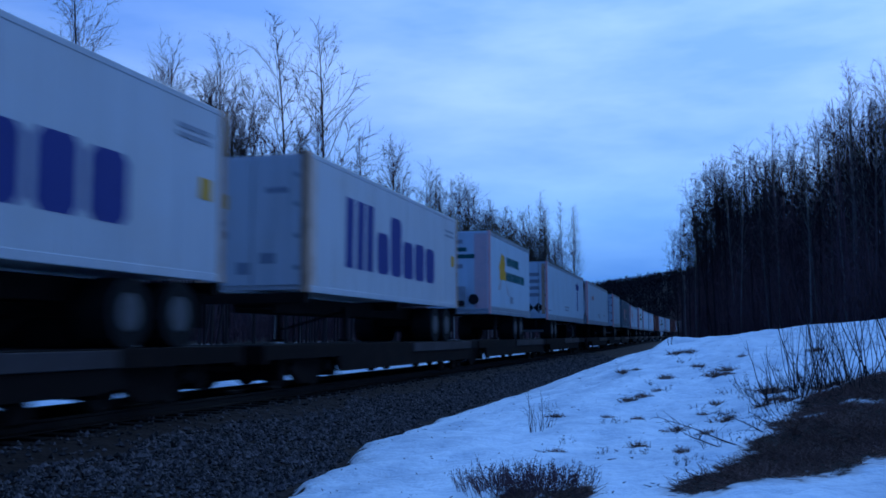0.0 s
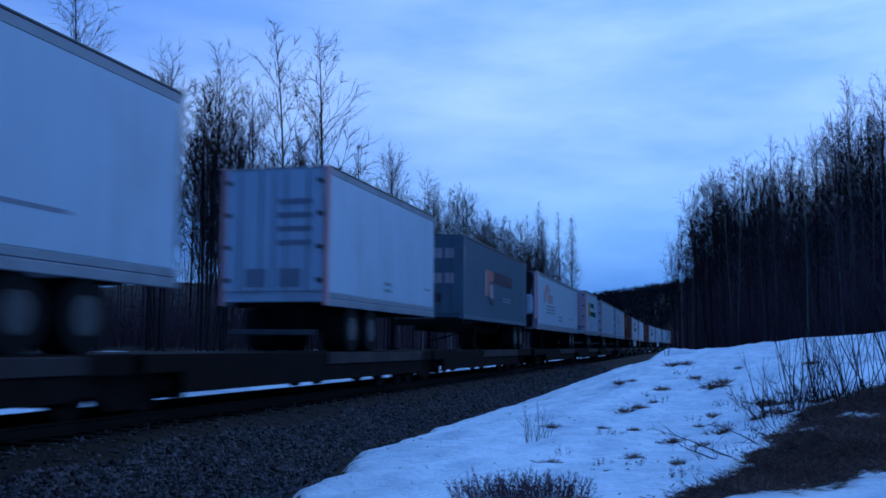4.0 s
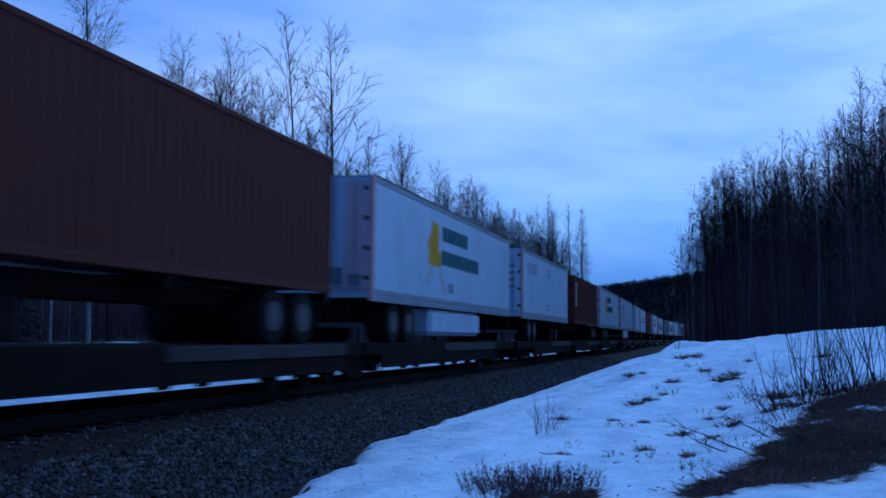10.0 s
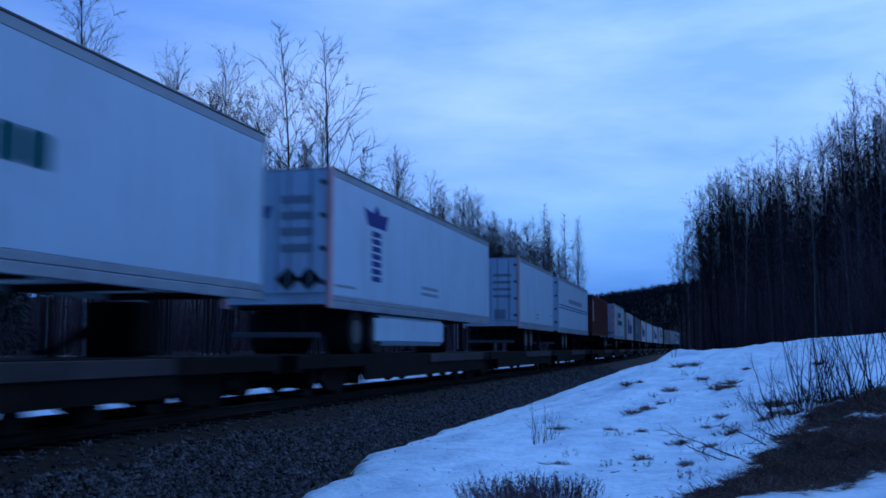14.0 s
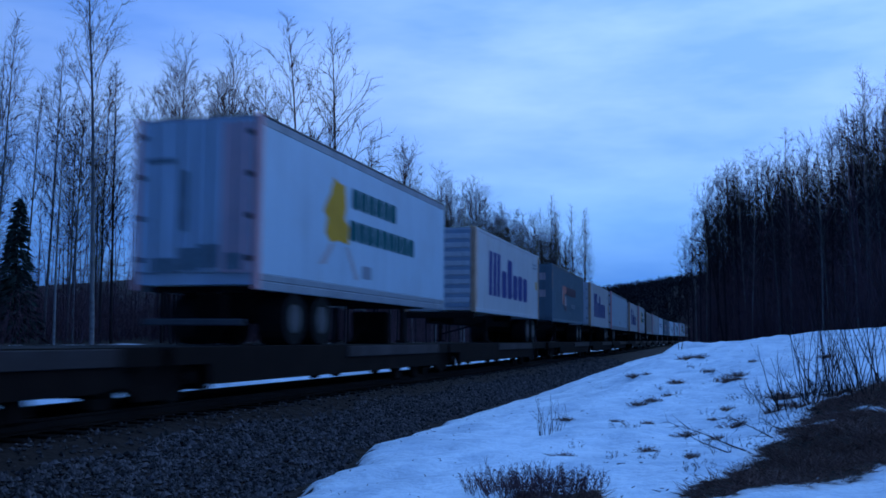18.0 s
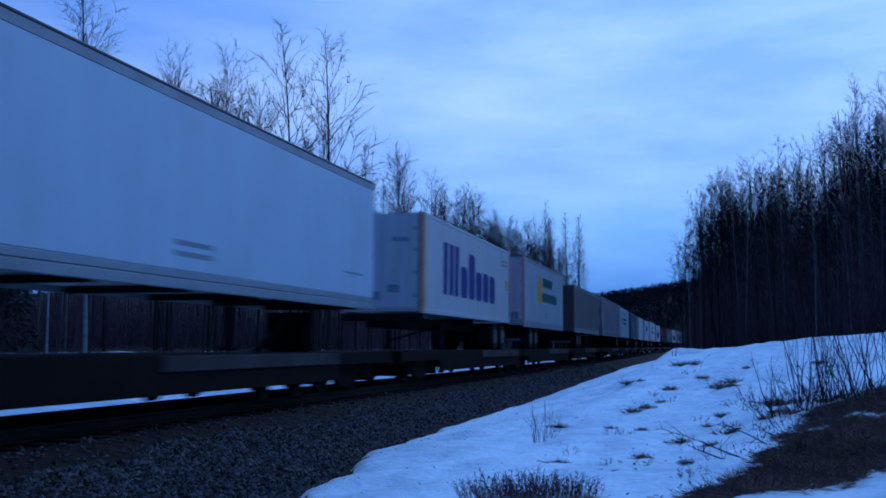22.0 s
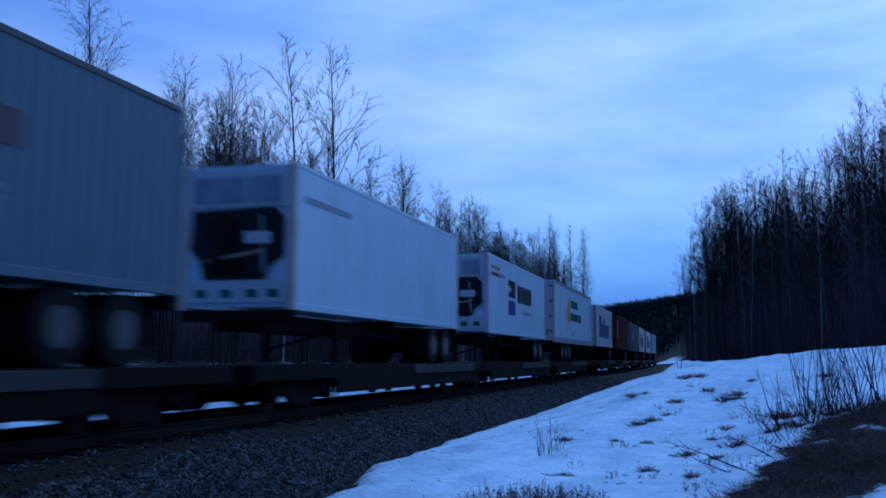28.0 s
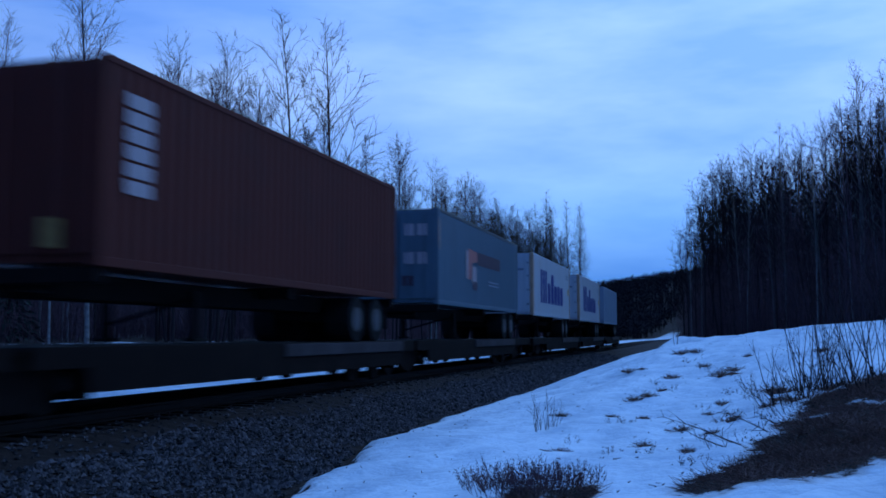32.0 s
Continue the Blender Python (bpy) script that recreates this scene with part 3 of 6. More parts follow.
def container(kind, L=12.19, H=2.88, rusty=False, ribbed=False):
    """A freight container; y runs back from its leading end, z from its base."""
    u = new("freight_container")
    h = W / 2 - 0.02
    paint = {"white": CREAM, "brown": BROWN, "blue": BLUE, "reefer": WHITE, "pale": PALEBLUE, "plain": WHITE}[kind]
    post = {"white": RUST, "brown": BROWN, "blue": BLUE, "reefer": FADED, "pale": PALEBLUE, "plain": CREAM}[kind]
    if rusty:
        post = PEACH
    wavy = kind in ("brown", "blue", "pale")
    part("body", Mesh().box(-h + 0.05, h - 0.05, 0.05, L - 0.05, 0.06, H - 0.03), paint, u)
    for s in (-1, 1):
        if wavy:
            part("side_panel", corrugated(L, H, s * (h - 0.005)), paint, u)
        else:
            w = (L - 0.24) / 9
            for i in range(9):
                part("side_panel", Mesh().box(min(s * (h - 0.055), s * (h - 0.012)), max(s * (h - 0.055), s * (h - 0.012)), 0.12 + i * w + 0.004, 0.12 + (i + 1) * w - 0.004, 0.14, H - 0.1), paint, u)
        part("top_rail", Mesh().box(s * h - 0.06, s * h + 0.06 - 0.06 * (s > 0), 0.1, L - 0.1, H - 0.1, H, 0.012) if s > 0 else Mesh().box(s * h, s * h + 0.06, 0.1, L - 0.1, H - 0.1, H, 0.012), DARK_TRIM if kind == "blue" else paint, u)
        part("bottom_rail", Mesh().box(s * h - 0.06 if s > 0 else s * h, s * h if s > 0 else s * h + 0.06, 0.1, L - 0.1, 0.0, 0.14, 0.012), paint, u)
        for y in (0, L):
            q = Mesh().box(s * h - 0.15 if s > 0 else s * h - 0.01, s * h + 0.01 if s > 0 else s * h + 0.15, max(0, y - 0.16), min(L, y + 0.16), 0.1, H - 0.1, 0.012)
            cp = part("corner_post", q, post, u)
            for z in (0, H - 0.118):
                part("corner_casting", Mesh().box(s * h - 0.155 if s > 0 else s * h - 0.014, s * h + 0.014 if s > 0 else s * h + 0.155, max(-0.004, y - 0.17), min(L + 0.004, y + 0.17), z, z + 0.118, 0.01), post, cp)
    if kind in ("reefer",):
        bay = [(-0.95, 1.95), (-1.0, 1.2), (-0.78, 0.95), (-0.7, 0.6), (0.62, 0.6), (0.72, 0.85), (1.0, 1.05), (1.0, 1.8), (0.8, 2.0)]
        g = part("cooling_unit", Mesh().add([(x, y, z) for y in (-0.02, 0.05) for x, z in bay], [tuple(range(9)), tuple(range(9, 18))] + [(i, (i + 1) % 9, 9 + (i + 1) % 9, 9 + i) for i in range(9)]), BLACKISH, u, "black bay of the cooling unit")
        part("cooling_fan", Mesh().tube((-0.25, -0.05, 1.5), (-0.25, -0.02, 1.5), 0.36, 0.3, n=20), STEEL, g)
        part("compressor", Mesh().box(-0.55, 0.15, -0.12, -0.02, 0.7, 1.02, 0.06), STEEL, g)
        part("control_box", Mesh().box(0.2, 0.75, -0.09, -0.02, 1.28, 1.52, 0.02), CREAM, g, "pale control box")
        part("pipe", Mesh().tube((-0.6, -0.05, 0.95), (0.6, -0.05, 1.15), 0.03, n=6), RUST, g)
        part("pipe", Mesh().tube((0.62, -0.05, 0.7), (0.55, -0.05, 1.85), 0.025, n=6), RAIL_TRIM, g)
        part("end_panel", Mesh().box(-h + 0.16, h - 0.16, 0.0, 0.05, 0.14, 0.58, 0.01), CREAM, u)
        part("end_panel", Mesh().box(-h + 0.16, h - 0.16, 0.0, 0.05, 2.02, H - 0.1, 0.01), CREAM, u)
        part("top_hatch", Mesh().box(-0.95, 0.15, -0.025, 0.0, 2.1, 2.62, 0.02), RAIL_TRIM, u)
        part("top_hatch", Mesh().box(0.25, 0.95, -0.025, 0.0, 2.1, 2.62, 0.02), RAIL_TRIM, u)
        for x in (-0.75, -0.2, 0.35, 0.8):
            part("marking", Mesh().box(x - 0.12, x + 0.12, -0.012, 0.0, 0.24, 0.4), GREEN, u)
    elif ribbed:
        part("end_panel", Mesh().box(-h + 0.16, h - 0.16, 0.0, 0.05, 0.14, H - 0.1, 0.01), PALEBLUE, u, "pale blue ribbed end")
        for k in range(8):
            part("rib", Mesh().box(-h + 0.17, h - 0.17, -0.03, 0.002, 0.3 + k * 0.31, 0.47 + k * 0.31, 0.02), CREAM, u)
    elif kind == "white":
        for s in (-1, 1):
            part("end_panel", Mesh().box(min(0.01 * s, (h - 0.17) * s), max(0.01 * s, (h - 0.17) * s), -0.005, 0.05, 0.14, H - 0.1, 0.012), CREAM, u)
            for z in (0.5, 1.15, 1.8, 2.4):
                part("hinge", Mesh().box((h - 0.24) * s - 0.06, (h - 0.24) * s + 0.06, -0.02, -0.006, z - 0.05, z + 0.05), RAIL_TRIM, u)
        part("placard", Mesh().box(-0.85, -0.55, -0.018, -0.006, 1.75, 2.05), YELLOW, u, "small dull yellow placard on the end")
        for x, z, w_, h_ in ((-0.75, 1.45, 0.3, 0.12), (-0.75, 1.2, 0.4, 0.16), (0.55, 2.1, 0.5, 0.12), (0.35, 0.7, 0.35, 0.22), (-0.2, 0.5, 0.3, 0.25)):
            part("marking", Mesh().box(x - w_ / 2, x + w_ / 2, -0.016, -0.006, z - h_ / 2, z + h_ / 2), GREYMARK, u)
    if kind == "white":
        white_side(u, L, h)
    elif kind != "reefer":
        end_doors(u, 0.05, H, paint)
        if kind == "brown":
            for k in range(6):
                part("marking", Mesh().plate(block(0.55, 1.2, 2.26 - k * 0.245, 2.46 - k * 0.245), h + 0.0), PALEMARK, u, "pale painted marking")
            part("placard", Mesh().box(0.35, 0.7, -0.075, -0.066, 0.25, 0.65), OCHRE, u, "dull ochre placard on the end")
        if kind == "blue":
            part("emblem", Mesh().plate([(3.7, 0.95), (4.1, 0.95), (4.2, 1.5), (4.95, 1.6), (4.95, 1.92), (3.75, 1.98)], h), RED, u, "faded red hook-shaped emblem")
            part("emblem", Mesh().plate(block(3.4, 3.7, 0.95, 1.9), h), PALEMARK, u)
            part("emblem", Mesh().plate(block(4.25, 4.85, 0.75, 1.42), h), PALEMARK, u)
            part("emblem", Mesh().plate(block(4.3, 4.95, 0.62, 0.9), h + 0.003), PLUM, u)
            part("lettering", Mesh().plate(block(5.0, 8.7, 1.5, 1.95), h), PLUM, u, "dark plum bar of lettering")
            for x, z, m in ((-0.7, 1.9, RUST), (-0.25, 1.15, PLUM), (0.3, 0.55, PLUM), (-0.75, 0.7, BLACKISH)):
                part("label", Mesh().box(x - 0.18, x + 0.18, -0.07, -0.062, z, z + 0.3), m, u)
            part("rust_patch", Mesh().plate([(0.03, 1.75), (0.15, 1.6), (0.15, 2.5), (0.06, 2.62), (0.02, 2.3)], h + 0.011), RUST, u, "rust patch on the corner post")
            bars(u, h, 6.7, 8.4, 0.86, 1.04, 2, GREYMARK)
            for x, z in ((0.35, 2.05), (0.75, 2.05), (0.35, 1.2), (0.75, 1.2)):
                part("label", Mesh().box(x - 0.15, x + 0.15, -0.07, -0.062, z, z + 0.35), PALEMARK, u, "pale paper label")
    if kind == "reefer":
        part("lettering", Mesh().plate(block(0.5, 3.0, 2.14, 2.28), h - 0.01), GREYMARK, u)
    return tagged(u, {"white": "weathered white steel container with big blue painted lettering", "brown": "rust-brown corrugated steel freight container",
                      "blue": "faded blue-grey corrugated container with a red emblem", "reefer": "white refrigerated container with a black cooling unit",
                      "pale": "pale blue corrugated steel freight container", "plain": "plain white freight container with small markings"}[kind], "container", "containers of the train")


def wheel_pair(parent, y, z, hub):
    """Dual tyres on both ends of one axle."""
    for s in (-1, 1):
        t = part("tyre", Mesh().tube((s * 0.62, y, z), (s * 1.2, y, z), 0.5, n=20), TYRE, parent)
        part("wheel_disc", Mesh().tube((s * 1.19, y, z), (s * 1.215, y, z), 0.29, 0.26, n=16), hub, t)
    part("axle", Mesh().tube((-0.62, y, z), (0.62, y, z), 0.07, n=8), STEEL, parent)


def chassis(L=12.19, H=1.05):
    """A skeletal road chassis under a container: two beams, bolsters, wheels, legs."""
    c = new("container_chassis")
    for s in (-0.45, 0.45):
        part("beam", Mesh().box(s - 0.06, s + 0.06, 0.1, L - 0.1, H - 0.4, H - 0.06, 0.01), STEEL, c)
    for y in (0.12, L * 0.5, L - 0.12):
        part("bolster", Mesh().box(-1.2, 1.2, y - 0.1, y + 0.1, H - 0.22, H, 0.015), STEEL, c)
    for y in (L - 2.6, L - 1.3):
        wheel_pair(c, y, 0.5, HUB)
    part("suspension", Mesh().box(-0.6, 0.6, L - 3.0, L - 0.9, 0.45, H - 0.38, 0.03), STEEL, c)
    for s in (-0.85, 0.85):
        leg = part("landing_leg", Mesh().box(s - 0.07, s + 0.07, 3.06, 3.2, 0.1, H - 0.2, 0.01), DECK, c)
        part("foot", Mesh().box(s - 0.15, s + 0.15, 2.98, 3.28, 0.04, 0.1, 0.01), DECK, leg)
    part("leg_brace", Mesh().tube((-0.85, 3.13, 0.3), (0.85, 3.13, H - 0.3), 0.03, n=6), DECK, c)
    part("gooseneck", Mesh().box(-0.5, 0.5, 0.2, 2.4, H - 0.3, H - 0.05, 0.02), STEEL, c)
    part("mudguard", Mesh().box(-1.2, 1.2, L - 0.54, L - 0.5, 0.3, 0.85, 0.01), TYRE, c)
    return tagged(c, "dark skeletal steel road chassis under a container", "chassis", "chassis of the train")


def emblem(u, x, y, z, w, h):
    """A ragged golden patch with two thin trailing lines."""
    pts = [(0.25, 0.72), (0.4, 1.0), (0.62, 0.93), (0.8, 0.95), (0.86, 0.6), (0.8, 0.42), (0.98, 0.3), (0.95, 0.02), (0.6, 0.06), (0.3, 0.0), (0.1, 0.12), (0.16, 0.36), (0.02, 0.44), (0.14, 0.6)]
    at = lambda a, b: (y + a * w, z + b * h)
    part("emblem", Mesh().plate([at(*q) for q in pts], x), YELLOW, u, "golden yellow patch of the emblem")
    part("emblem_line", Mesh().plate([at(0.28, -0.01), at(0.42, -0.01), at(0.12, -0.33), at(-0.12, -0.36)], x), PALEMARK, u)
    part("emblem_line", Mesh().plate([at(0.85, -0.01), at(0.95, -0.01), at(1.4, -0.5), at(1.25, -0.5)], x), PALEMARK, u)


def trailer(L, style, H=3.05, nose_first=False, paint=None, box_below=None, front=False):
    """A road van trailer; z from the deck it stands on, y back from its leading end."""
    u = new("semi_trailer")
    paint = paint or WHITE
    zb, h = 0.98, W / 2
    zt = zb + H
    part("body", Mesh().box(-h + 0.03, h - 0.03, 0.04, L - 0.04, zb + 0.1, zt - 0.04), paint, u)
    n = int(L / 1.22)
    w = (L - 0.12) / n
    for s in (-1, 1):
        for i in range(n):
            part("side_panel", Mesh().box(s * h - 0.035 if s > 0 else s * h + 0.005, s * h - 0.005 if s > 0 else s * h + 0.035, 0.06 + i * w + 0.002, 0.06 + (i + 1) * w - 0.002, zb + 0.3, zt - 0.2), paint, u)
        part("top_rail", Mesh().box(s * h - 0.05 if s > 0 else s * h, s * h if s > 0 else s * h + 0.05, 0, L, zt - 0.2, zt - 0.045, 0.012), RAIL_TRIM, u)
        part("roof_edge", Mesh().box(s * h - 0.06 if s > 0 else s * h - 0.004, s * h + 0.004 if s > 0 else s * h + 0.06, 0, L, zt - 0.044, zt, 0.01), DARK_TRIM, u)
        part("bottom_rail", Mesh().box(s * h - 0.05 if s > 0 else s * h - 0.006, s * h + 0.006 if s > 0 else s * h + 0.05, 0, L, zb, zb + 0.16, 0.015), RAIL_TRIM, u)
        part("scuff_rail", Mesh().box(s * h - 0.05 if s > 0 else s * h - 0.002, s * h + 0.002 if s > 0 else s * h + 0.05, 0, L, zb + 0.168, zb + 0.29, 0.012), RAIL_TRIM, u)
        part("edge_post", Mesh().box(s * h - 0.1 if s > 0 else s * h - 0.008, s * h + 0.008 if s > 0 else s * h + 0.1, -0.005, 0.12, zb, zt, 0.015), PINK if style in ("map", "logo", "reefer", "plain") else paint, u)
    part("roof", Mesh().box(-h + 0.06, h - 0.06, 0.03, L - 0.03, zt - 0.06, zt - 0.02), RAIL_TRIM, u)
    wheels = (L - 3.4, L - 2.1) if nose_first or front else (3.0, 4.35, 5.7) if style == "map" and L > 15 and not box_below else (1.7, 3.0)
    for y in wheels:
        wheel_pair(u, y, 0.5, HUB)
    part("bogie", Mesh().box(-0.6, 0.6, min(wheels) - 0.5, max(wheels) + 0.5, 0.5, zb, 0.03), STEEL, u)
    ly = 2.2 if front else 3.0 if nose_first else L - 3.0
    for s in (-0.95, 0.95):
        leg = part("landing_leg", Mesh().box(s - 0.06, s + 0.06, ly - 0.06, ly + 0.06, 0.1, zb, 0.01), DECK, u)
        part("foot", Mesh().box(s - 0.14, s + 0.14, ly - 0.14, ly + 0.14, 0.03, 0.1, 0.01), DECK, leg)
    for y in np.arange(0.6, L - 0.3, 2.4):
        part("cross_member", Mesh().box(-h + 0.1, h - 0.1, y - 0.04, y + 0.04, zb - 0.02, zb + 0.1), STEEL, u)
    if nose_first:
        shell = [(-1.12, zb + 1.72), (0.86, zb + 1.72), (1.06, zt - 0.3), (1.0, zt - 0.08), (-1.0, zt - 0.08), (-1.12, zt - 0.2)]
        cool = part("cooling_unit", Mesh().add([(a, y, b) for y in (-0.5, 0.03) for a, b in shell], [tuple(range(6)), tuple(range(6, 12))] + [(i, (i + 1) % 6, 6 + (i + 1) % 6, 6 + i) for i in range(6)]), DULLWHITE if paint is SILVER else BLACKISH, u, "dull white cooling unit on the nose" if paint is SILVER else "black cooling unit on the nose")
        part("cover", Mesh().box(-1.12, 1.05, -0.46, 0.03, zb + 0.72, zb + 1.7, 0.1), paint, cool)
        part("grille", Mesh().box(-0.9, 0.75, -0.52, -0.5, zb + 1.92, zt - 0.28, 0.03), STEEL, cool)
        for k in range(6):
            part("vent", Mesh().box(0.28, 0.82, -0.48, -0.456, zb + 0.88 + k * 0.12, zb + 0.94 + k * 0.12, 0.008), BLACKISH, cool)
        part("vent", Mesh().box(-0.7, -0.2, -0.48, -0.456, zb + 0.85, zb + 0.98, 0.01), DARKEND, cool)
        part("fairing", Mesh().box(1.07, 1.2, -0.25, 0.03, zb + 0.5, zt - 0.15, 0.04), FADED if paint is WHITE else paint, cool, "pinkish corner fairing")
        part("lower_guard", Mesh().box(-1.05, 1.0, -0.4, 0.03, zb + 0.12, zb + 0.7, 0.05), DARKEND if paint is SILVER else BLACKISH, u)
        part("nose_sill", Mesh().box(-1.15, 1.15, -0.12, 0.03, zb, zb + 0.11, 0.02), RAIL_TRIM, u)
    else:
        if front:
            part("end_panel", Mesh().box(-h + 0.06, h - 0.06, -0.02, 0.04, zb + 0.16, zt - 0.04, 0.03), paint, u)
            part("door_edge", Mesh().box(h - 0.6, h - 0.1, -0.03, -0.02, zb + 0.2, zt - 0.12, 0.004), FADED, u, "faded pinkish edge of the front")
            part("emblem", Mesh().box(-0.75, -0.4, -0.032, -0.02, zb + 2.0, zb + 2.45, 0.1), YELLOW, u, "golden yellow patch of the emblem")
            for x0, x1, z in ((-0.3, 0.35, 2.36), (-0.35, 0.7, 2.1), (-0.15, 0.2, 2.66), (-0.2, 0.2, 1.72)):
                part("lettering", Mesh().box(x0, x1, -0.03, -0.02, zb + z, zb + z + 0.16), GREEN if z > 2 and z < 2.5 else GREYMARK, u)
            g = part("equipment_box", Mesh().box(-0.3, 0.32, -0.16, -0.02, zb + 0.25, zb + 1.05, 0.04), RAIL_TRIM, u, "grey equipment box on the front")
            part("hose_tray", Mesh().box(-0.28, 0.3, -0.2, -0.16, zb + 0.3, zb + 0.5, 0.02), BLACKISH, g)
            for x in (-0.85, 0.62):
                part("coupling", Mesh().tube((x, -0.1, zb + 0.55), (x, -0.02, zb + 0.55), 0.2, n=12), BLACKISH, u)
            part("front_sill", Mesh().box(-h + 0.05, h - 0.05, -0.06, 0.0, zb, zb + 0.15, 0.02), RAIL_TRIM, u)
        elif style == "grey":
            part("end_panel", Mesh().box(-h + 0.06, h - 0.06, -0.02, 0.04, zb + 0.06, zt - 0.04, 0.01), DARKEND, u, "dark end panel")
        else:
            end_doors(u, zb + 0.2, zt, paint)
            if style == "map":
                part("door_edge", Mesh().box(h - 0.72, h - 0.13, -0.048, -0.036, zb + 0.3, zt - 0.15, 0.004), FADED, u, "faded pinkish edge of the door")
        if not front:
            part("underrun_bar", Mesh().box(-1.0, 1.0, -0.02, 0.08, 0.35, 0.47, 0.015), HUB, u)
        for s in () if front else (-0.6, 0.6):
            part("underrun_strut", Mesh().box(s - 0.04, s + 0.04, 0.0, 0.08, 0.45, zb), STEEL, u)
    x = h - 0.004
    if style == "map":
        y0 = 4.3 if L > 14 else 2.75 if L > 10 else 1.7
        y0 += {11.7: 0.55, 12.0: 0.2, 15.9: 0.25}.get(L, 0.0)
        a = 0.0 if L > 10 else 1.0
        emblem(u, x, y0 - 0.1, zb + 1.15 + 0.2 * a, 1.5, 1.4 - 0.3 * a)
        word_blocks(u, x, y0 + 1.5, y0 + 4.6 - 0.4 * a, zb + 2.02, zb + 2.48 - 0.1 * a, (1, 1, 1, 1, 1, 1), GREEN, "dark teal block of lettering")
        word_blocks(u, x, y0 + 1.4, y0 + 6.1 - 0.6 * a, zb + 1.3 + 0.1 * a, zb + 1.76, (1,) * 9, GREEN, "dark teal block of lettering")
        part("marking", Mesh().plate(block(y0 + 2.2, y0 + 2.8, zb + 0.5, zb + 0.8), x), GREYMARK, u)
        for q, z, w_, h_ in () if front else ((-0.6, 0.45, 0.3, 0.25), (-0.1, 0.55, 0.22, 0.4), (0.3, 0.6, 0.2, 0.42), (0.8, 0.5, 0.16, 0.3), (-0.7, 2.35, 0.3, 0.1), (-0.2, 1.6, 0.06, 1.1)):
            part("stain", Mesh().box(q - w_, q + w_, -0.054, -0.05, zb + z - h_ / 2, zb + z + h_ / 2), SMUDGE, u)
    elif style == "logo":
        y0 = 2.75 if box_below else 12.5
        part("emblem", Mesh().plate([(y0 - 0.45, zb + 2.05), (y0 + 0.85, zb + 2.05), (y0 + 1.05, zb + 2.45), (y0 + 0.5, zb + 2.38), (y0 + 0.2, zb + 2.6), (y0 - 0.1, zb + 2.38), (y0 - 0.7, zb + 2.45)], x), NAVY, u, "navy crown-shaped emblem")
        for k in range(7):
            part("lettering", Mesh().plate(block(y0 - 0.15, y0 + 0.5, zb + 1.82 - 0.18 * k, zb + 1.95 - 0.18 * k), x), NAVY, u)
        bars(u, x, 0.3, 1.5, zb + 0.47, zb + 0.53, 1, GREYMARK)
        bars(u, x, 6.7, 8.4, zb + 0.62, zb + 0.88, 2, GREYMARK)
        for k in range(4):
            part("marking", Mesh().box(0.1, 0.85, -0.05, -0.042, zb + 1.2 + k * 0.35, zb + 1.38 + k * 0.35), GREYMARK, u)
        def on_door(outline, m, name="marking", label=""):
            part(name, Mesh().add([(a, y, b) for y in (-0.05, -0.042) for a, b in outline], [tuple(range(len(outline))), tuple(range(len(outline), 2 * len(outline)))]), m, u, label)
        for q in (0.28, 0.78):
            on_door([(q - 0.27, zb + 0.62), (q, zb + 0.35), (q + 0.27, zb + 0.62), (q, zb + 0.89)], BLACKISH, "placard", "dark diamond placard on the door")
        on_door([(-0.95, zb + 1.95), (-0.2, zb + 1.95), (-0.1, zb + 2.25), (-0.4, zb + 2.16), (-0.58, zb + 2.35), (-0.75, zb + 2.16), (-1.05, zb + 2.25)], NAVY, "emblem", "navy crown-shaped emblem")
        on_door([(-0.7, zb + 1.0), (-0.45, zb + 1.0), (-0.45, zb + 1.9), (-0.7, zb + 1.9)], GREYMARK)
        on_door([(-1.0, zb + 0.45), (-0.3, zb + 0.45), (-0.3, zb + 0.62), (-1.0, zb + 0.62)], GREYMARK)
        if not box_below:
            part("door_edge", Mesh().box(h - 0.3, h - 0.13, -0.052, -0.036, zb + 0.3, zt - 0.15, 0.004), RUST, u, "rusty pinkish edge of the door")
    elif style in ("swoosh", "reefer"):
        y0 = 2.1
        if style == "swoosh" or L > 16.2:
            arc = [(y0 + 1.25 + 1.3 * math.cos(a), zb + 1.45 + 0.95 * math.sin(a)) for a in np.linspace(math.pi * 1.02, math.pi * 0.25, 9)]
            inner = [(y0 + 1.4 + 0.75 * math.cos(a), zb + 1.45 + 0.55 * math.sin(a)) for a in np.linspace(math.pi * 0.25, math.pi * 1.0, 9)]
            m = Mesh().plate(arc + inner, x)
            part("emblem", m, PALERED, u, "faded red swoosh emblem")
            part("emblem", Mesh().plate(block(y0 + 1.25, y0 + 3.15, zb + 1.42, zb + 1.9), x), PALERED, u)
            bars(u, x, y0 + 0.8, y0 + 3.8, zb + 0.88, zb + 1.3, 3, GREYMARK) if style == "reefer" else bars(u, x, y0 + 0.3, y0 + 3.2, zb + 1.03, zb + 1.12, 1, GREYMARK)
        else:
            part("emblem", Mesh().plate(block(2.95, 4.3, zb + 1.8, zb + 2.08), x), RED, u)
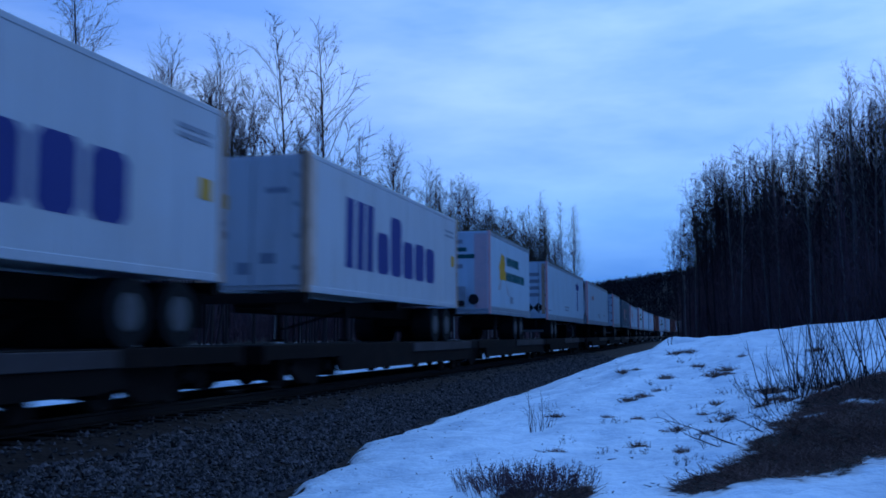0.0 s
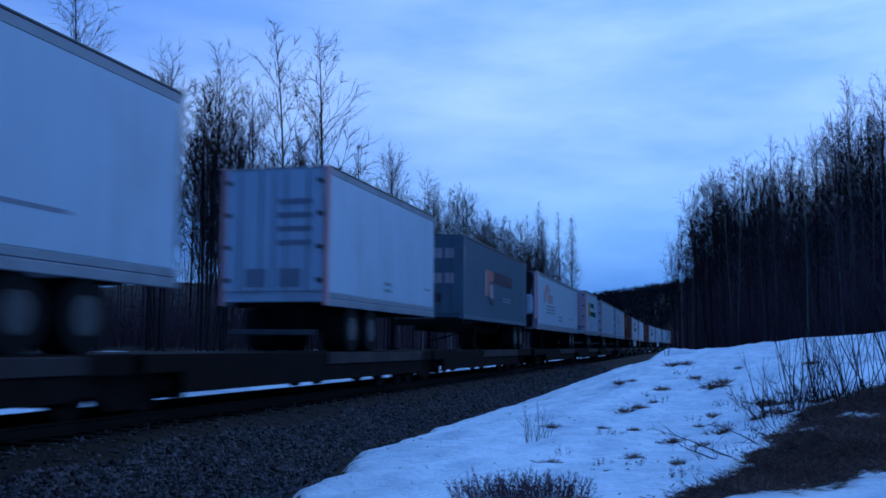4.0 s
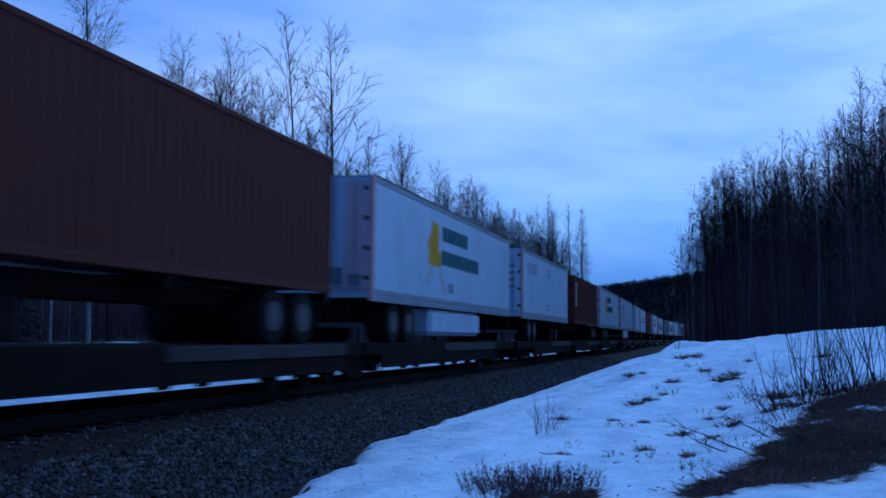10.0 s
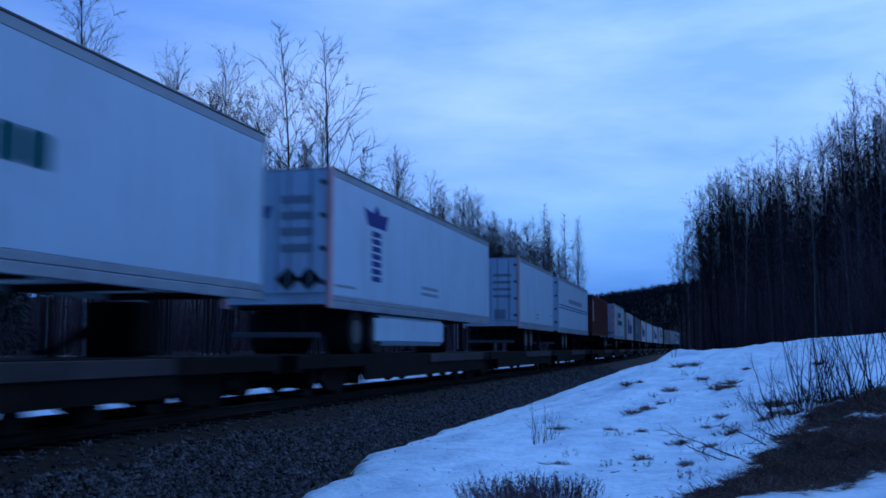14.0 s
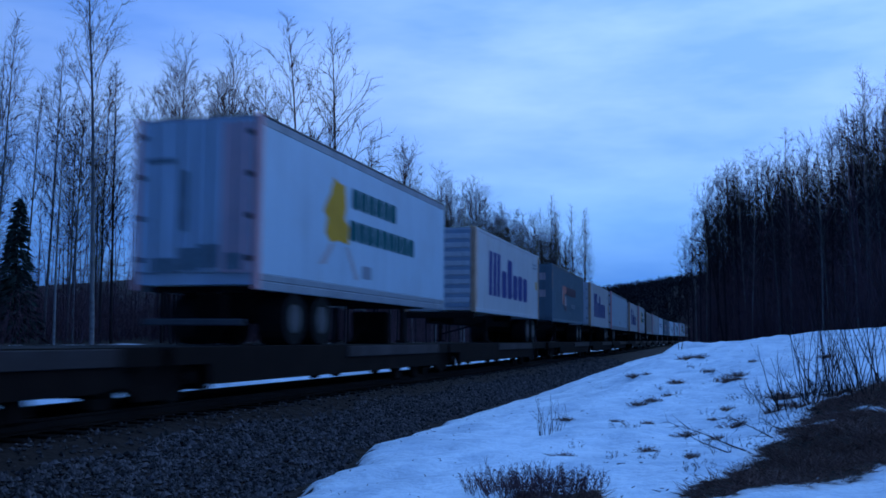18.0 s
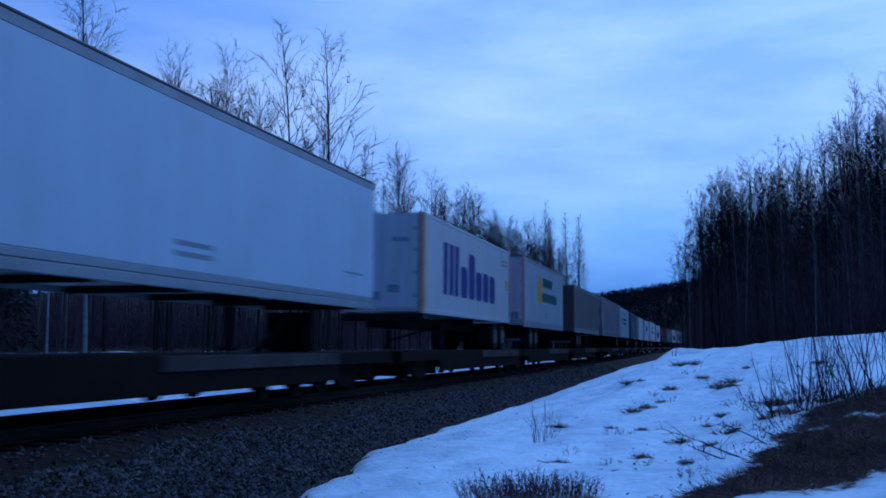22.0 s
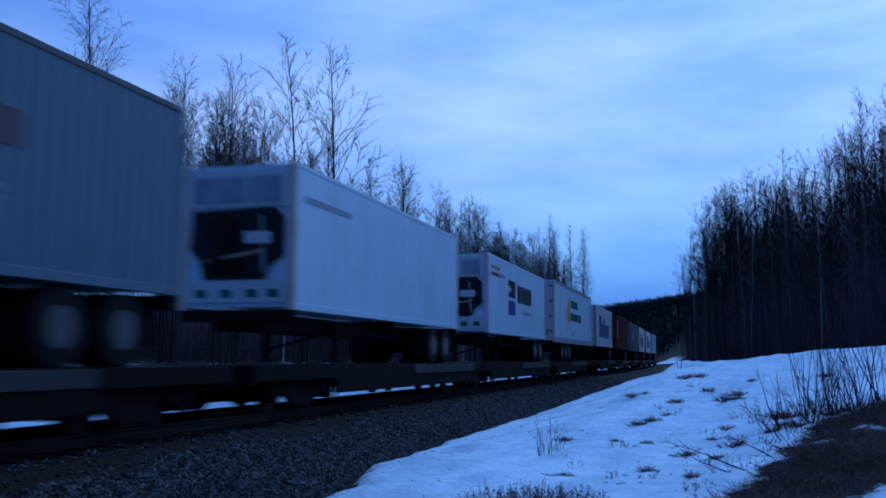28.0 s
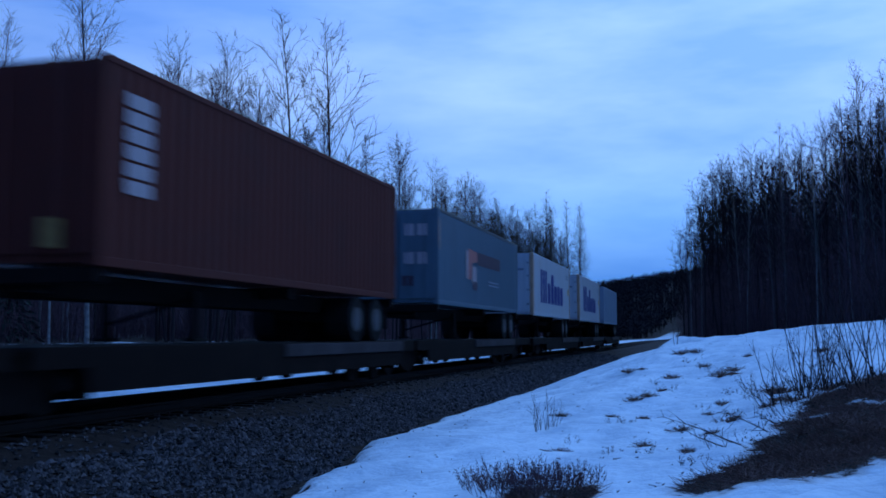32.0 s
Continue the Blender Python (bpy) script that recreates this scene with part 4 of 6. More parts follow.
        if nose_first:
            bars(u, x, 7.4, 8.9, zb + 0.58, zb + 0.84, 2, GREYMARK)
            bars(u, x, L - 4.2, L - 2.6, zb + 0.78, zb + 0.84, 1, GREYMARK)
        else:
            part("marking", Mesh().plate(block(7.2, 7.75, zb + 0.6, zb + 0.98), x), GREYMARK, u)
            part("line", Mesh().plate([(0.2, zb + 0.5), (L - 0.2, zb + 0.5), (L - 0.2, zb + 0.56), (0.2, zb + 0.56)], x), GREYMARK, u)
            part("end_window", Mesh().box(-0.9, -0.35, -0.05, -0.042, zb + 0.35, zb + 0.85), BLACKISH, u)
        if paint is SILVER:
            for k in range(15):
                part("rib", Mesh().box(h - 0.008, h + 0.014, 0.15, L - 0.15, zb + 0.38 + k * 0.165, zb + 0.42 + k * 0.165), paint, u)
    elif style == "stripes":
        for z in (zb + 1.35, zb + 1.5):
            part("stripe", Mesh().plate([(0.2, z), (L - 0.2, z), (L - 0.2, z + 0.06), (0.2, z + 0.06)], x), NAVY, u, "dark stripe along the side")
        word_blocks(u, x, L * 0.3, L * 0.75, zb + 1.75, zb + 2.0, (1,) * 12, GREYMARK, "")
        for k in range(3):
            part("marking", Mesh().box(0.15, 0.8, -0.05, -0.042, zb + 0.9 + k * 0.5, zb + 1.2 + k * 0.5), GREYMARK, u)
    elif style == "plain":
        bars(u, x, L * 0.45, L * 0.52, zb + 0.5, zb + 0.75, 2, GREYMARK)
        bars(u, x, L * 0.88, L * 0.95, zb + 0.75, zb + 0.8, 1, GREYMARK)
        if L == 13.56:
            part("marking", Mesh().plate([(1.15, zb + 2.0), (3.7, zb + 2.0), (3.7, zb + 2.5), (1.15, zb + 2.5)], x), LILAC, u, "washed-out lilac panel")
        if L == 13.56:
            bars(u, x, L * 0.47, L * 0.53, zb + 2.15, zb + 2.5, 3, GREYMARK)
        for k in range(4):
            part("marking", Mesh().box(0.1, 0.9, -0.05, -0.042, zb + 1.3 + k * 0.3, zb + 1.42 + k * 0.3), GREYMARK, u)
        for q in (-0.4, 0.4):
            part("marking", Mesh().box(q - 0.25, q + 0.25, -0.05, -0.042, zb + 0.4, zb + 0.8), GREYMARK, u)
    if box_below:
        part("fuel_tank", Mesh().box(0.55, h - 0.03, *box_below, 0.2, zb - 0.02, 0.12), WHITE, u, "white box slung under the floor")
    label = {"map": "white van trailer with teal lettering and yellow emblem", "logo": "white van trailer with a navy emblem and lettering",
             "reefer": "white refrigerated trailer with a black cooling unit", "swoosh": "white van trailer with a faded red swoosh emblem",
             "stripes": "white van trailer with dark stripes along its side", "plain": "plain white van trailer with small grey markings",
             "grey": "grey panelled van trailer with a dark end"}[style]
    return tagged(u, label, "trailer", "trailers of the train")


def flatcar(L, first, second, own):
    """One platform of a three-part wagon; y back from its leading end, z from the rail; first and second: where its two bogies stand; own: those that it carries."""
    c = new("flat_wagon")
    d = DECK_TOP - RAIL_TOP
    part("deck", Mesh().box(-1.28, 1.28, 0.12, L - 0.12, d - 0.06, d, 0.01), DECK, c)
    lo, hi = first + 1.12, second - 1.12
    for s in (-1, 1):
        sill = [(0.12, d - 0.27), (lo, d - 0.27), (lo + 0.04, 0.31), (lo + 0.3, 0.285), (hi - 0.6, 0.285), (hi - 0.06, 0.33), (hi, d - 0.27), (L - 0.12, d - 0.27), (L - 0.12, d - 0.004), (0.12, d - 0.004)]
        part("side_sill", Mesh().plate(sill, s * 1.24, 0.05 * s), STEEL, c)
        part("rub_rail", Mesh().box(s * 1.31 - 0.02, s * 1.31 + 0.02, (lo + hi) / 2 - 0.6, hi - 0.1, d - 0.26, d - 0.02, 0.01), RUB, c, "worn grey rail along the deck")
        for y in (second - 4.4, second - 2.95):
            part("brake_hanger", Mesh().box(s * 1.12 - 0.07, s * 1.12 + 0.07, y - 0.24, y + 0.24, -0.02, 0.3, 0.05), STEEL, c)
        part("ladder", Mesh().box(s * 1.3 - 0.02, s * 1.3 + 0.02, lo + 0.05, lo + 0.1, 0.15, d - 0.25), STEEL, c)
    part("centre_sill", Mesh().box(-0.35, 0.35, 0.0, L, d - 0.5, d - 0.07, 0.03), STEEL, c)
    for y in np.arange(lo + 1.2, hi - 0.6, 2.4):
        part("cross_bearer", Mesh().box(-1.22, 1.22, y - 0.06, y + 0.06, d - 0.5, d - 0.07), STEEL, c)
    for y, s in ((0.0, -1), (L, 1)):
        if abs(y - (first if s < 0 else second)) > 1:
            part("coupler", Mesh().box(-0.14, 0.14, y - 0.35 if s < 0 else y - 0.1, y + 0.1 if s < 0 else y + 0.35, 0.2, 0.5, 0.04), STEEL, c)
            part("end_sill", Mesh().box(-1.3, 1.3, y if s < 0 else y - 0.2, y + 0.2 if s < 0 else y, d - 0.35, d + 0.004, 0.02), STEEL, c)
            for q in (-1.25, 1.25):
                part("step", Mesh().box(q - 0.12, q + 0.12, y + 0.15 if s < 0 else y - 0.45, y + 0.45 if s < 0 else y - 0.15, 0.1, 0.14), STEEL, c)
    for yc in own:
        t = part("bogie", Mesh().box(-0.9, 0.9, yc - 0.18, yc + 0.18, 0.3, 0.55, 0.04), STEEL, c)
        for s in (-1, 1):
            q = [(yc - 1.25, 0.55), (yc - 1.25, 0.36), (yc - 0.75, 0.3), (yc - 0.35, 0.1), (yc + 0.35, 0.1), (yc + 0.75, 0.3), (yc + 1.25, 0.36), (yc + 1.25, 0.55), (yc + 0.4, 0.6), (yc - 0.4, 0.6)]
            part("side_frame", Mesh().plate(q, s * 1.0 - 0.06, 0.12), STEEL, t)
            for y in (yc - 0.88, yc + 0.88):
                part("axle_box", Mesh().tube((s * 1.04, y, 0.42), (s * 1.16, y, 0.42), 0.13, 0.11, n=10), DECK, t)
            for k in (-0.16, 0.0, 0.16):
                part("spring", Mesh().tube((s * 1.0, yc + k, 0.14), (s * 1.0, yc + k, 0.32), 0.065, n=8), RAILHEAD, t)
        for y in (yc - 1.45, yc + 1.2):
            part("brake_beam", Mesh().box(-1.12, 1.12, y, y + 0.25, 0.2, 0.62, 0.03), STEEL, t)
        for y in (yc - 0.88, yc + 0.88):
            for s in (-1, 1):
                part("wheel", Mesh().tube((s * 0.69, y, 0.42), (s * 0.82, y, 0.42), 0.43, 0.42, n=22), RAILHEAD, t)
            part("axle", Mesh().tube((-0.69, y, 0.42), (0.69, y, 0.42), 0.08, n=8), STEEL, t)
    hitch = part("hitch_stand", Mesh().box(-0.5, 0.5, L - 3.4, L - 3.1, d, d + 0.85, 0.04), STEEL, c)
    part("strut", Mesh().tube((0, L - 3.2, d + 0.8), (0, L - 4.8, d), 0.07, n=8), STEEL, hitch)
    return tagged(c, "low dark steel platform of an articulated flat wagon", "flat wagon", "wagons of the train")


# leading end in metres along the line, length, what it is
UNITS = [
    (4.2, 12.19, "white"), (19.85, 12.19, "white"), (36.9, 8.6, "map_front"), (50.8, 16.15, "logo"), (69.55, 16.15, "reefer"), (91.7, 8.5, "plain"),
    (103.9, 12.19, "blue"), (119.2, 16.4, "reefer_swoosh"), (140.8, 8.8, "map"), (153.3, 13.57, "plain"), (169.7, 13.3, "swoosh"), (185.8, 12.19, "brown"),
    (200.5, 15.9, "map_box"), (219.3, 13.56, "plain"), (235.9, 12.19, "brown"), (250.2, 16.15, "map"), (269.5, 15.3, "logo_box"), (290.7, 9.4, "plain"),
    (302.2, 13.7, "stripes"), (318.7, 12.19, "brown"), (337.5, 12.0, "map"), (353.3, 12.19, "white"), (369.4, 12.3, "blue"), (385.4, 12.19, "white"),
    (399.8, 15.95, "plain"), (419.9, 12.19, "white"), (435.4, 11.7, "map"), (452.0, 14.4, "grey"), (469.6, 16.5, "silver"), (487.3, 12.19, "plainbox"),
    (503.2, 12.19, "blue"), (519.4, 12.19, "reefbox"), (535.8, 12.19, "markbox"), (550.7, 15.9, "map"), (569.7, 12.19, "white"), (586.1, 12.19, "brown"),
    (602.3, 12.19, "blue"), (618.2, 12.19, "white"), (634.9, 12.19, "white"), (650.3, 12.19, "pale"),
]
MOVING = []  # thing, its place along the train, its height
made = {}


def place(key, build, s, z):
    """Builds a thing once, copies it the next times, and notes it for the ride."""
    if key in made:
        ob = copy_thing(made[key], pose(0, s, z))
    else:
        ob = made[key] = build()
        ob.matrix_basis = pose(0, s, z)
    MOVING.append((ob, s, z))
    return ob


# three-part wagons of 50 m: their bogies stand 14.4, 29.6 and 44.3 m behind the first
for n in range(-1, 13):
    s = 20.3 + 50.0 * n
    place("head platform", lambda: flatcar(16.9, 2.5, 16.9, (2.5, 16.9)), s - 2.5, RAIL_TOP)
    place("middle platform", lambda: flatcar(15.2, 0.0, 15.2, (15.2,)), s + 14.4, RAIL_TOP)
    place("tail platform", lambda: flatcar(17.1, 0.0, 14.7, (14.7,)), s + 29.6, RAIL_TOP)
for i, (s, L, what) in enumerate(UNITS):
    if what in ("white", "brown", "blue", "pale", "plainbox", "reefbox", "markbox"):
        kind = {"plainbox": "plain", "reefbox": "reefer", "markbox": "reefer"}.get(what, what)
        place("chassis", chassis, s, DECK_TOP)
        ribbed = s == 353.3
        box = place(("container", what, ribbed), lambda: container(kind, rusty=what == "reefbox", ribbed=ribbed), s, DECK_TOP + 1.052)
        if what == "markbox":
            x = W / 2 - 0.03
            part("emblem", Mesh().plate(block(3.6, 5.0, 0.8, 1.38), x), NAVY, box, "dark square emblem")
            part("emblem", Mesh().plate([(3.6, 1.5), (5.0, 1.5), (5.0, 2.18), (3.6, 2.18), (3.6, 1.95), (4.2, 1.85), (3.9, 1.7), (3.6, 1.68)], x), BLACKISH, box)
            word_blocks(box, x, 5.4, 8.6, 1.36, 2.1, (1, 1, 1, 1), BLACKISH, "black block of lettering", fill=0.9)
            bars(box, x, 6.5, 8.3, 0.92, 1.07, 1, GREYMARK)
            bars(box, x, 0.55, 2.1, 2.12, 2.5, 2, RED)
        if what == "plainbox":
            part("emblem", Mesh().plate([(1.6, 1.5), (2.8, 1.5), (2.2, 2.1)], W / 2 - 0.03), NAVY, box)
            bars(box, W / 2 - 0.03, 4.2, 8.4, 1.3, 1.9, 2, NAVY, "lettering", "blue bar of lettering")
    else:
        style, opts = {"map_front": ("map", dict(front=True, H=3.16)), "map_box": ("map", dict(box_below=(5.0, 11.0))), "logo_box": ("logo", dict(box_below=(2.8, 9.2))), "reefer": ("reefer", dict(nose_first=True)),
                       "reefer_swoosh": ("reefer", dict(nose_first=True, H=2.88)), "silver": ("reefer", dict(nose_first=True, paint=SILVER)),
                       "grey": ("grey", dict(paint=GREY, H=2.9))}.get(what, (what, {}))
        if what == "map":
            opts = dict(H={15.9: 3.2, 11.7: 3.12, 12.0: 3.15, 8.8: 3.16}.get(L, 3.05), paint=DULLWHITE if L == 11.7 else WHITE)
        place((what, L), lambda: trailer(L, style, **opts), s, DECK_TOP)


# ---- trees ----
def limbs(segments, sides=3):
    """Tapered tubes for an array of segments: start, end (3 each), radii (2)."""
    s = np.asarray(segments, float)
    a, b, r0, r1 = s[:, :3], s[:, 3:6], s[:, 6], s[:, 7]
    d = b - a
    d /= np.linalg.norm(d, axis=1, keepdims=True) + 1e-9
    ref = np.where(np.abs(d[:, 2:]) < 0.9, [[0, 0, 1.0]], [[1.0, 0, 0]])
    u = np.cross(d, ref)
    u /= np.linalg.norm(u, axis=1, keepdims=True)
    w = np.cross(d, u)
    k = 2 * np.pi * np.arange(sides) / sides
    ring = u[:, None] * np.cos(k)[None, :, None] + w[:, None] * np.sin(k)[None, :, None]
    v = np.concatenate([a[:, None] + ring * r0[:, None, None], b[:, None] + ring * r1[:, None, None]], 1)
    i = np.arange(sides)
    f = np.stack([i, (i + 1) % sides, sides + (i + 1) % sides, sides + i], 1)
    return v.reshape(-1, 3), (f[None] + 2 * sides * np.arange(len(s))[:, None, None]).reshape(-1, 4)


def spikes(segments):
    """Thin twigs that end in a point."""
    s = np.asarray(segments, float)
    a, b, r = s[:, :3], s[:, 3:6], s[:, 6]
    d = b - a
    u = np.cross(d, [[0.31, 0.77, 0.55]])
    u /= np.linalg.norm(u, axis=1, keepdims=True) + 1e-9
    w = np.cross(d / (np.linalg.norm(d, axis=1, keepdims=True) + 1e-9), u)
    k = 2 * np.pi * np.arange(3) / 3
    ring = u[:, None] * np.cos(k)[None, :, None] + w[:, None] * np.sin(k)[None, :, None]
    v = np.concatenate([a[:, None] + ring * r[:, None, None], b[:, None]], 1)
    f = np.array([(0, 1, 3), (1, 2, 3), (2, 0, 3)])
    return v.reshape(-1, 3), (f[None] + 4 * np.arange(len(s))[:, None, None]).reshape(-1, 3)


def slivers(segments):
    """The finest twig ends, each one narrow face."""
    s = np.asarray(segments, float)
    a, b, r = s[:, :3], s[:, 3:6], s[:, 6:7]
    u = np.cross(b - a, np.sin(np.arange(3 * len(s)) * 2.399).reshape(-1, 3))
    u *= r / (np.linalg.norm(u, axis=1, keepdims=True) + 1e-9)
    return np.stack([a - u, a + u, b], 1).reshape(-1, 3), np.arange(3 * len(s)).reshape(-1, 3)


def unit(v):
    return v / (np.linalg.norm(v) + 1e-9)


def grow(rng, out, p, d, length, r, parts, lift, wander, taper=0.75):
    """One limb of several pieces; gives its joints back."""
    joints, step = [], length / parts
    for i in range(parts):
        d = unit(d + rng.normal(0, wander, 3) + (0, 0, lift))
        q = p + d * step
        ra, rb = r * (1 - i / parts * taper), r * (1 - (i + 1) / parts * taper)
        out.append((*p, *q, ra, rb))
        joints.append((q, d, rb))
        p = q
    return joints


def pipe(points, radii, sides=5):
    """One unbroken tapering tube along a line of points."""
    p, r = np.asarray(points, float), np.asarray(radii, float)
    d = np.gradient(p, axis=0)
    d /= np.linalg.norm(d, axis=1, keepdims=True) + 1e-9
    ref = np.array([0.35, 0.9, 0.1]) if abs(d[0, 2]) > 0.7 else np.array([0, 0, 1.0])
    u = np.cross(d, ref)
    u /= np.linalg.norm(u, axis=1, keepdims=True) + 1e-9
    w = np.cross(d, u)
    k = 2 * np.pi * np.arange(sides) / sides
    v = p[:, None] + (u[:, None] * np.cos(k)[None, :, None] + w[:, None] * np.sin(k)[None, :, None]) * r[:, None, None]
    i = np.arange(sides)
    f = np.stack([i, (i + 1) % sides, sides + (i + 1) % sides, sides + i], 1)
    return v.reshape(-1, 3), (f[None] + sides * np.arange(len(p) - 1)[:, None, None]).reshape(-1, 4)


def make_tree(name, seed, h, label, bark, first=0.3, reach=0.16, rise=0.8, limbs_n=34, fall=0.7, thick=1.0, lean=0.0, droop=0.0, fine=1.0, stems_n=1, twig=0.0062):
    """A bare tree. first: where the crown begins; reach: the longest limb, in heights; rise: how steeply limbs climb; fall: how soon the crown narrows; droop: how far twigs hang."""
    rng = np.random.default_rng(seed)
    wood, count, mids, tips, ends = [], 0, [], [], []

    def add(points, radii, sides):
        nonlocal count
        v, f = pipe(points, radii, sides)
        wood.append((v, f + count))
        count += len(v)

    for stem in range(stems_n):
        hh = h * (1.0 if stem == 0 else rng.uniform(0.72, 0.95))
        off = 0.0 if stem == 0 else 0.22
        a0 = rng.random() * 6.283
        base = np.array([math.cos(a0) * off, math.sin(a0) * off, -0.2])
        out_lean = np.array([math.cos(a0), math.sin(a0), 0]) * (0.0 if stem == 0 else rng.uniform(0.06, 0.14))
        t = np.linspace(0, 1, 15)
        sway = np.cumsum(np.cumsum(rng.normal(0, 0.0009, (15, 2)), axis=0), axis=0) * hh * 0.6
        trunk = base + np.stack([lean * hh * t ** 2 + out_lean[0] * hh * t + sway[:, 0], out_lean[1] * hh * t + sway[:, 1], (hh + 0.2) * t], 1)
        r = 0.0068 * hh * thick
        radii = r * (1 - t) ** 0.85 + 0.006
        add(trunk, radii, 6)
        n = limbs_n if stem == 0 else limbs_n * 2 // 3
        for i in range(n):
            q = (i + rng.random()) / n
            at = first + (0.985 - first) * q
            p = np.array([np.interp(at, t, trunk[:, k]) for k in range(3)])
            rr = float(np.interp(at, t, radii))
            a = i * 2.4 + rng.normal(0, 0.5)
            shape = (1 - q) ** fall * (0.45 + 0.55 * min(1.0, q / 0.22)) + 0.07
            ln = 1.75 * hh * reach * shape * rng.uniform(0.55, 1.15)
            d = unit(np.array([math.cos(a), math.sin(a), rise * (1 + 0.7 * q) * rng.uniform(0.75, 1.25)]))
            pts, dirs, k = [p], [d], 4
            for _ in range(k):
                d = unit(d + rng.normal(0, 0.09, 3) + np.array([0, 0, 0.07]))
                pts.append(pts[-1] + d * ln / k)
                dirs.append(d)
            lr = max(0.008, min(rr * 0.5, 0.004 + ln * 0.0085))
            add(pts, np.linspace(lr, 0.005, k + 1), 3)
            for j in range(int((2 + ln / 0.32) * fine)):
                e = rng.uniform(0.15, 1.0)
                m = min(k - 1, int(e * k))
                o = pts[m] + (pts[m + 1] - pts[m]) * (e * k - m)
                side = unit(np.cross(dirs[m], rng.normal(0, 1, 3)))
                l2 = min(1.5, 0.2 + ln * (0.2 + 0.3 * (1 - e)) * rng.uniform(0.6, 1.2))
                d2 = unit(dirs[m] + side * rng.uniform(0.6, 1.05) + np.array([0, 0, 0.1]))
                mid = o + d2 * l2 * 0.5
                d3 = unit(d2 + rng.normal(0, 0.16, 3) + np.array([0, 0, 0.12 - 1.3 * droop]))
                end = mid + d3 * l2 * 0.5
                mids.append((*o, *mid, twig * 1.25, twig))
                tips.append((*mid, *end, twig))
                for g in range(int(1.5 + l2 * 4.2 * fine)):
                    c = rng.uniform(0.12, 0.95)
                    q2 = o + (mid - o) * 2 * c if c < 0.5 else mid + (end - mid) * (2 * c - 1)
                    d4 = unit(d2 + unit(rng.normal(0, 1, 3)) * 0.85 + np.array([0, 0, 0.1 - 1.9 * droop]))
                    ends.append((*q2, *(q2 + d4 * rng.uniform(0.16, 0.5) * (1 + droop)), twig))
    t = new(name)
    v, f = np.concatenate([x for x, _ in wood]), np.concatenate([y for _, y in wood])
    part("trunk", from_arrays("trunk", v, f, bark, True), bark, t)
    v, f = limbs(mids, 3)
    f = np.concatenate([f[:, :3], f[:, [0, 2, 3]]])
    v2, f2 = spikes(tips)
    v3, f3 = slivers(ends)
    part("crown", from_arrays("crown", np.concatenate([v, v2, v3]), np.concatenate([f, f2 + len(v), f3 + len(v) + len(v2)]), TWIG), TWIG, t)
    t["height"] = h
    return tagged(t, label, "tree")


def make_spruce(seed, h):
    rng = np.random.default_rng(seed)
    t = new("spruce_tree")
    part("trunk", Mesh().tube((0, 0, -0.1), (0, 0, h * 0.97), 0.012 * h, 0.01, 7), BARK, t)
    vs, fs = [], []
    for i in range(800):
        z = h * (0.08 + 0.92 * rng.random() ** 1.2)
        r = (h - z) * 0.2 * rng.uniform(0.15, 1.05) + 0.05
        a = rng.random() * 6.283
        p = np.array([math.cos(a) * r, math.sin(a) * r, z - 0.3 * r])
        o = unit(np.array([math.cos(a), math.sin(a), -0.45]) + rng.normal(0, 0.25, 3)) * rng.uniform(0.2, 0.4)
        w = unit(np.cross(o, rng.normal(0, 1, 3))) * 0.07
        k = len(vs)
        vs += [p - o * 0.6, p + w, p + o, p - w]
        fs.append((k, k + 1, k + 2, k + 3))
    part("crown", from_arrays("crown", np.array(vs), np.array(fs), NEEDLE), NEEDLE, t)
    t["height"] = h
    return tagged(t, "small dark spruce tree among the birches", "tree")


ASPEN = "tall bare aspen with budded ascending branches"
BIRCHY = "bare pale-stemmed birch with fine hanging twigs"
PLAIN = "leafless dark young tree in the wood"
BUSHY = "dark bushy leafless tree with a dense crown"
SLENDER = "slender feathery leafless tree with steep branches"
KINDS = [
    make_tree("aspen_tree", 11, 14.3, ASPEN, BARK, 0.3, 0.14, 0.85, 42, 0.6, 0.8, -0.045, fine=0.8, twig=0.008),
    make_tree("aspen_tree", 12, 14.6, ASPEN, BARK, 0.26, 0.17, 0.8, 48, 0.65, 0.9, -0.045, fine=0.8, twig=0.008),
    make_tree("birch_tree", 13, 14.0, BIRCHY, BIRCH, 0.3, 0.13, 1.0, 46, 0.6, 0.85, 0.0, 0.2, 1.05),
    make_tree("birch_tree", 14, 13.0, BIRCHY, BIRCH, 0.36, 0.12, 1.1, 40, 0.6, 0.8, 0.02, 0.12, 1.0),
    make_tree("bare_tree", 15, 12.0, PLAIN, BARK, 0.32, 0.165, 1.15, 40, 0.42, 0.85, 0.0, 0.03, 1.15),
    make_tree("slender_tree", 16, 12.0, SLENDER, BARK, 0.3, 0.1, 1.5, 42, 0.65, 0.75, 0.01, 0.0, 1.1),
    make_tree("slender_tree", 17, 12.0, SLENDER, BIRCH, 0.36, 0.11, 1.35, 40, 0.7, 0.7, -0.01, 0.08, 1.05),
    make_tree("bushy_tree", 18, 10.0, BUSHY, BARK, 0.2, 0.145, 1.0, 42, 0.75, 0.9, 0.0, 0.05, 1.3, twig=0.0085),
    make_tree("bare_tree", 19, 12.0, PLAIN, BARK, 0.3, 0.155, 1.3, 30, 0.4, 0.85, 0.02, 0.03, 1.1, stems_n=2),
    make_tree("bare_tree", 24, 9.0, PLAIN, BARK, 0.24, 0.16, 1.25, 34, 0.6, 0.8, 0.0, 0.0, 1.1),
]
SPRUCE = make_spruce(21, 6.0)
KINDS.append(SPRUCE)
used = set()


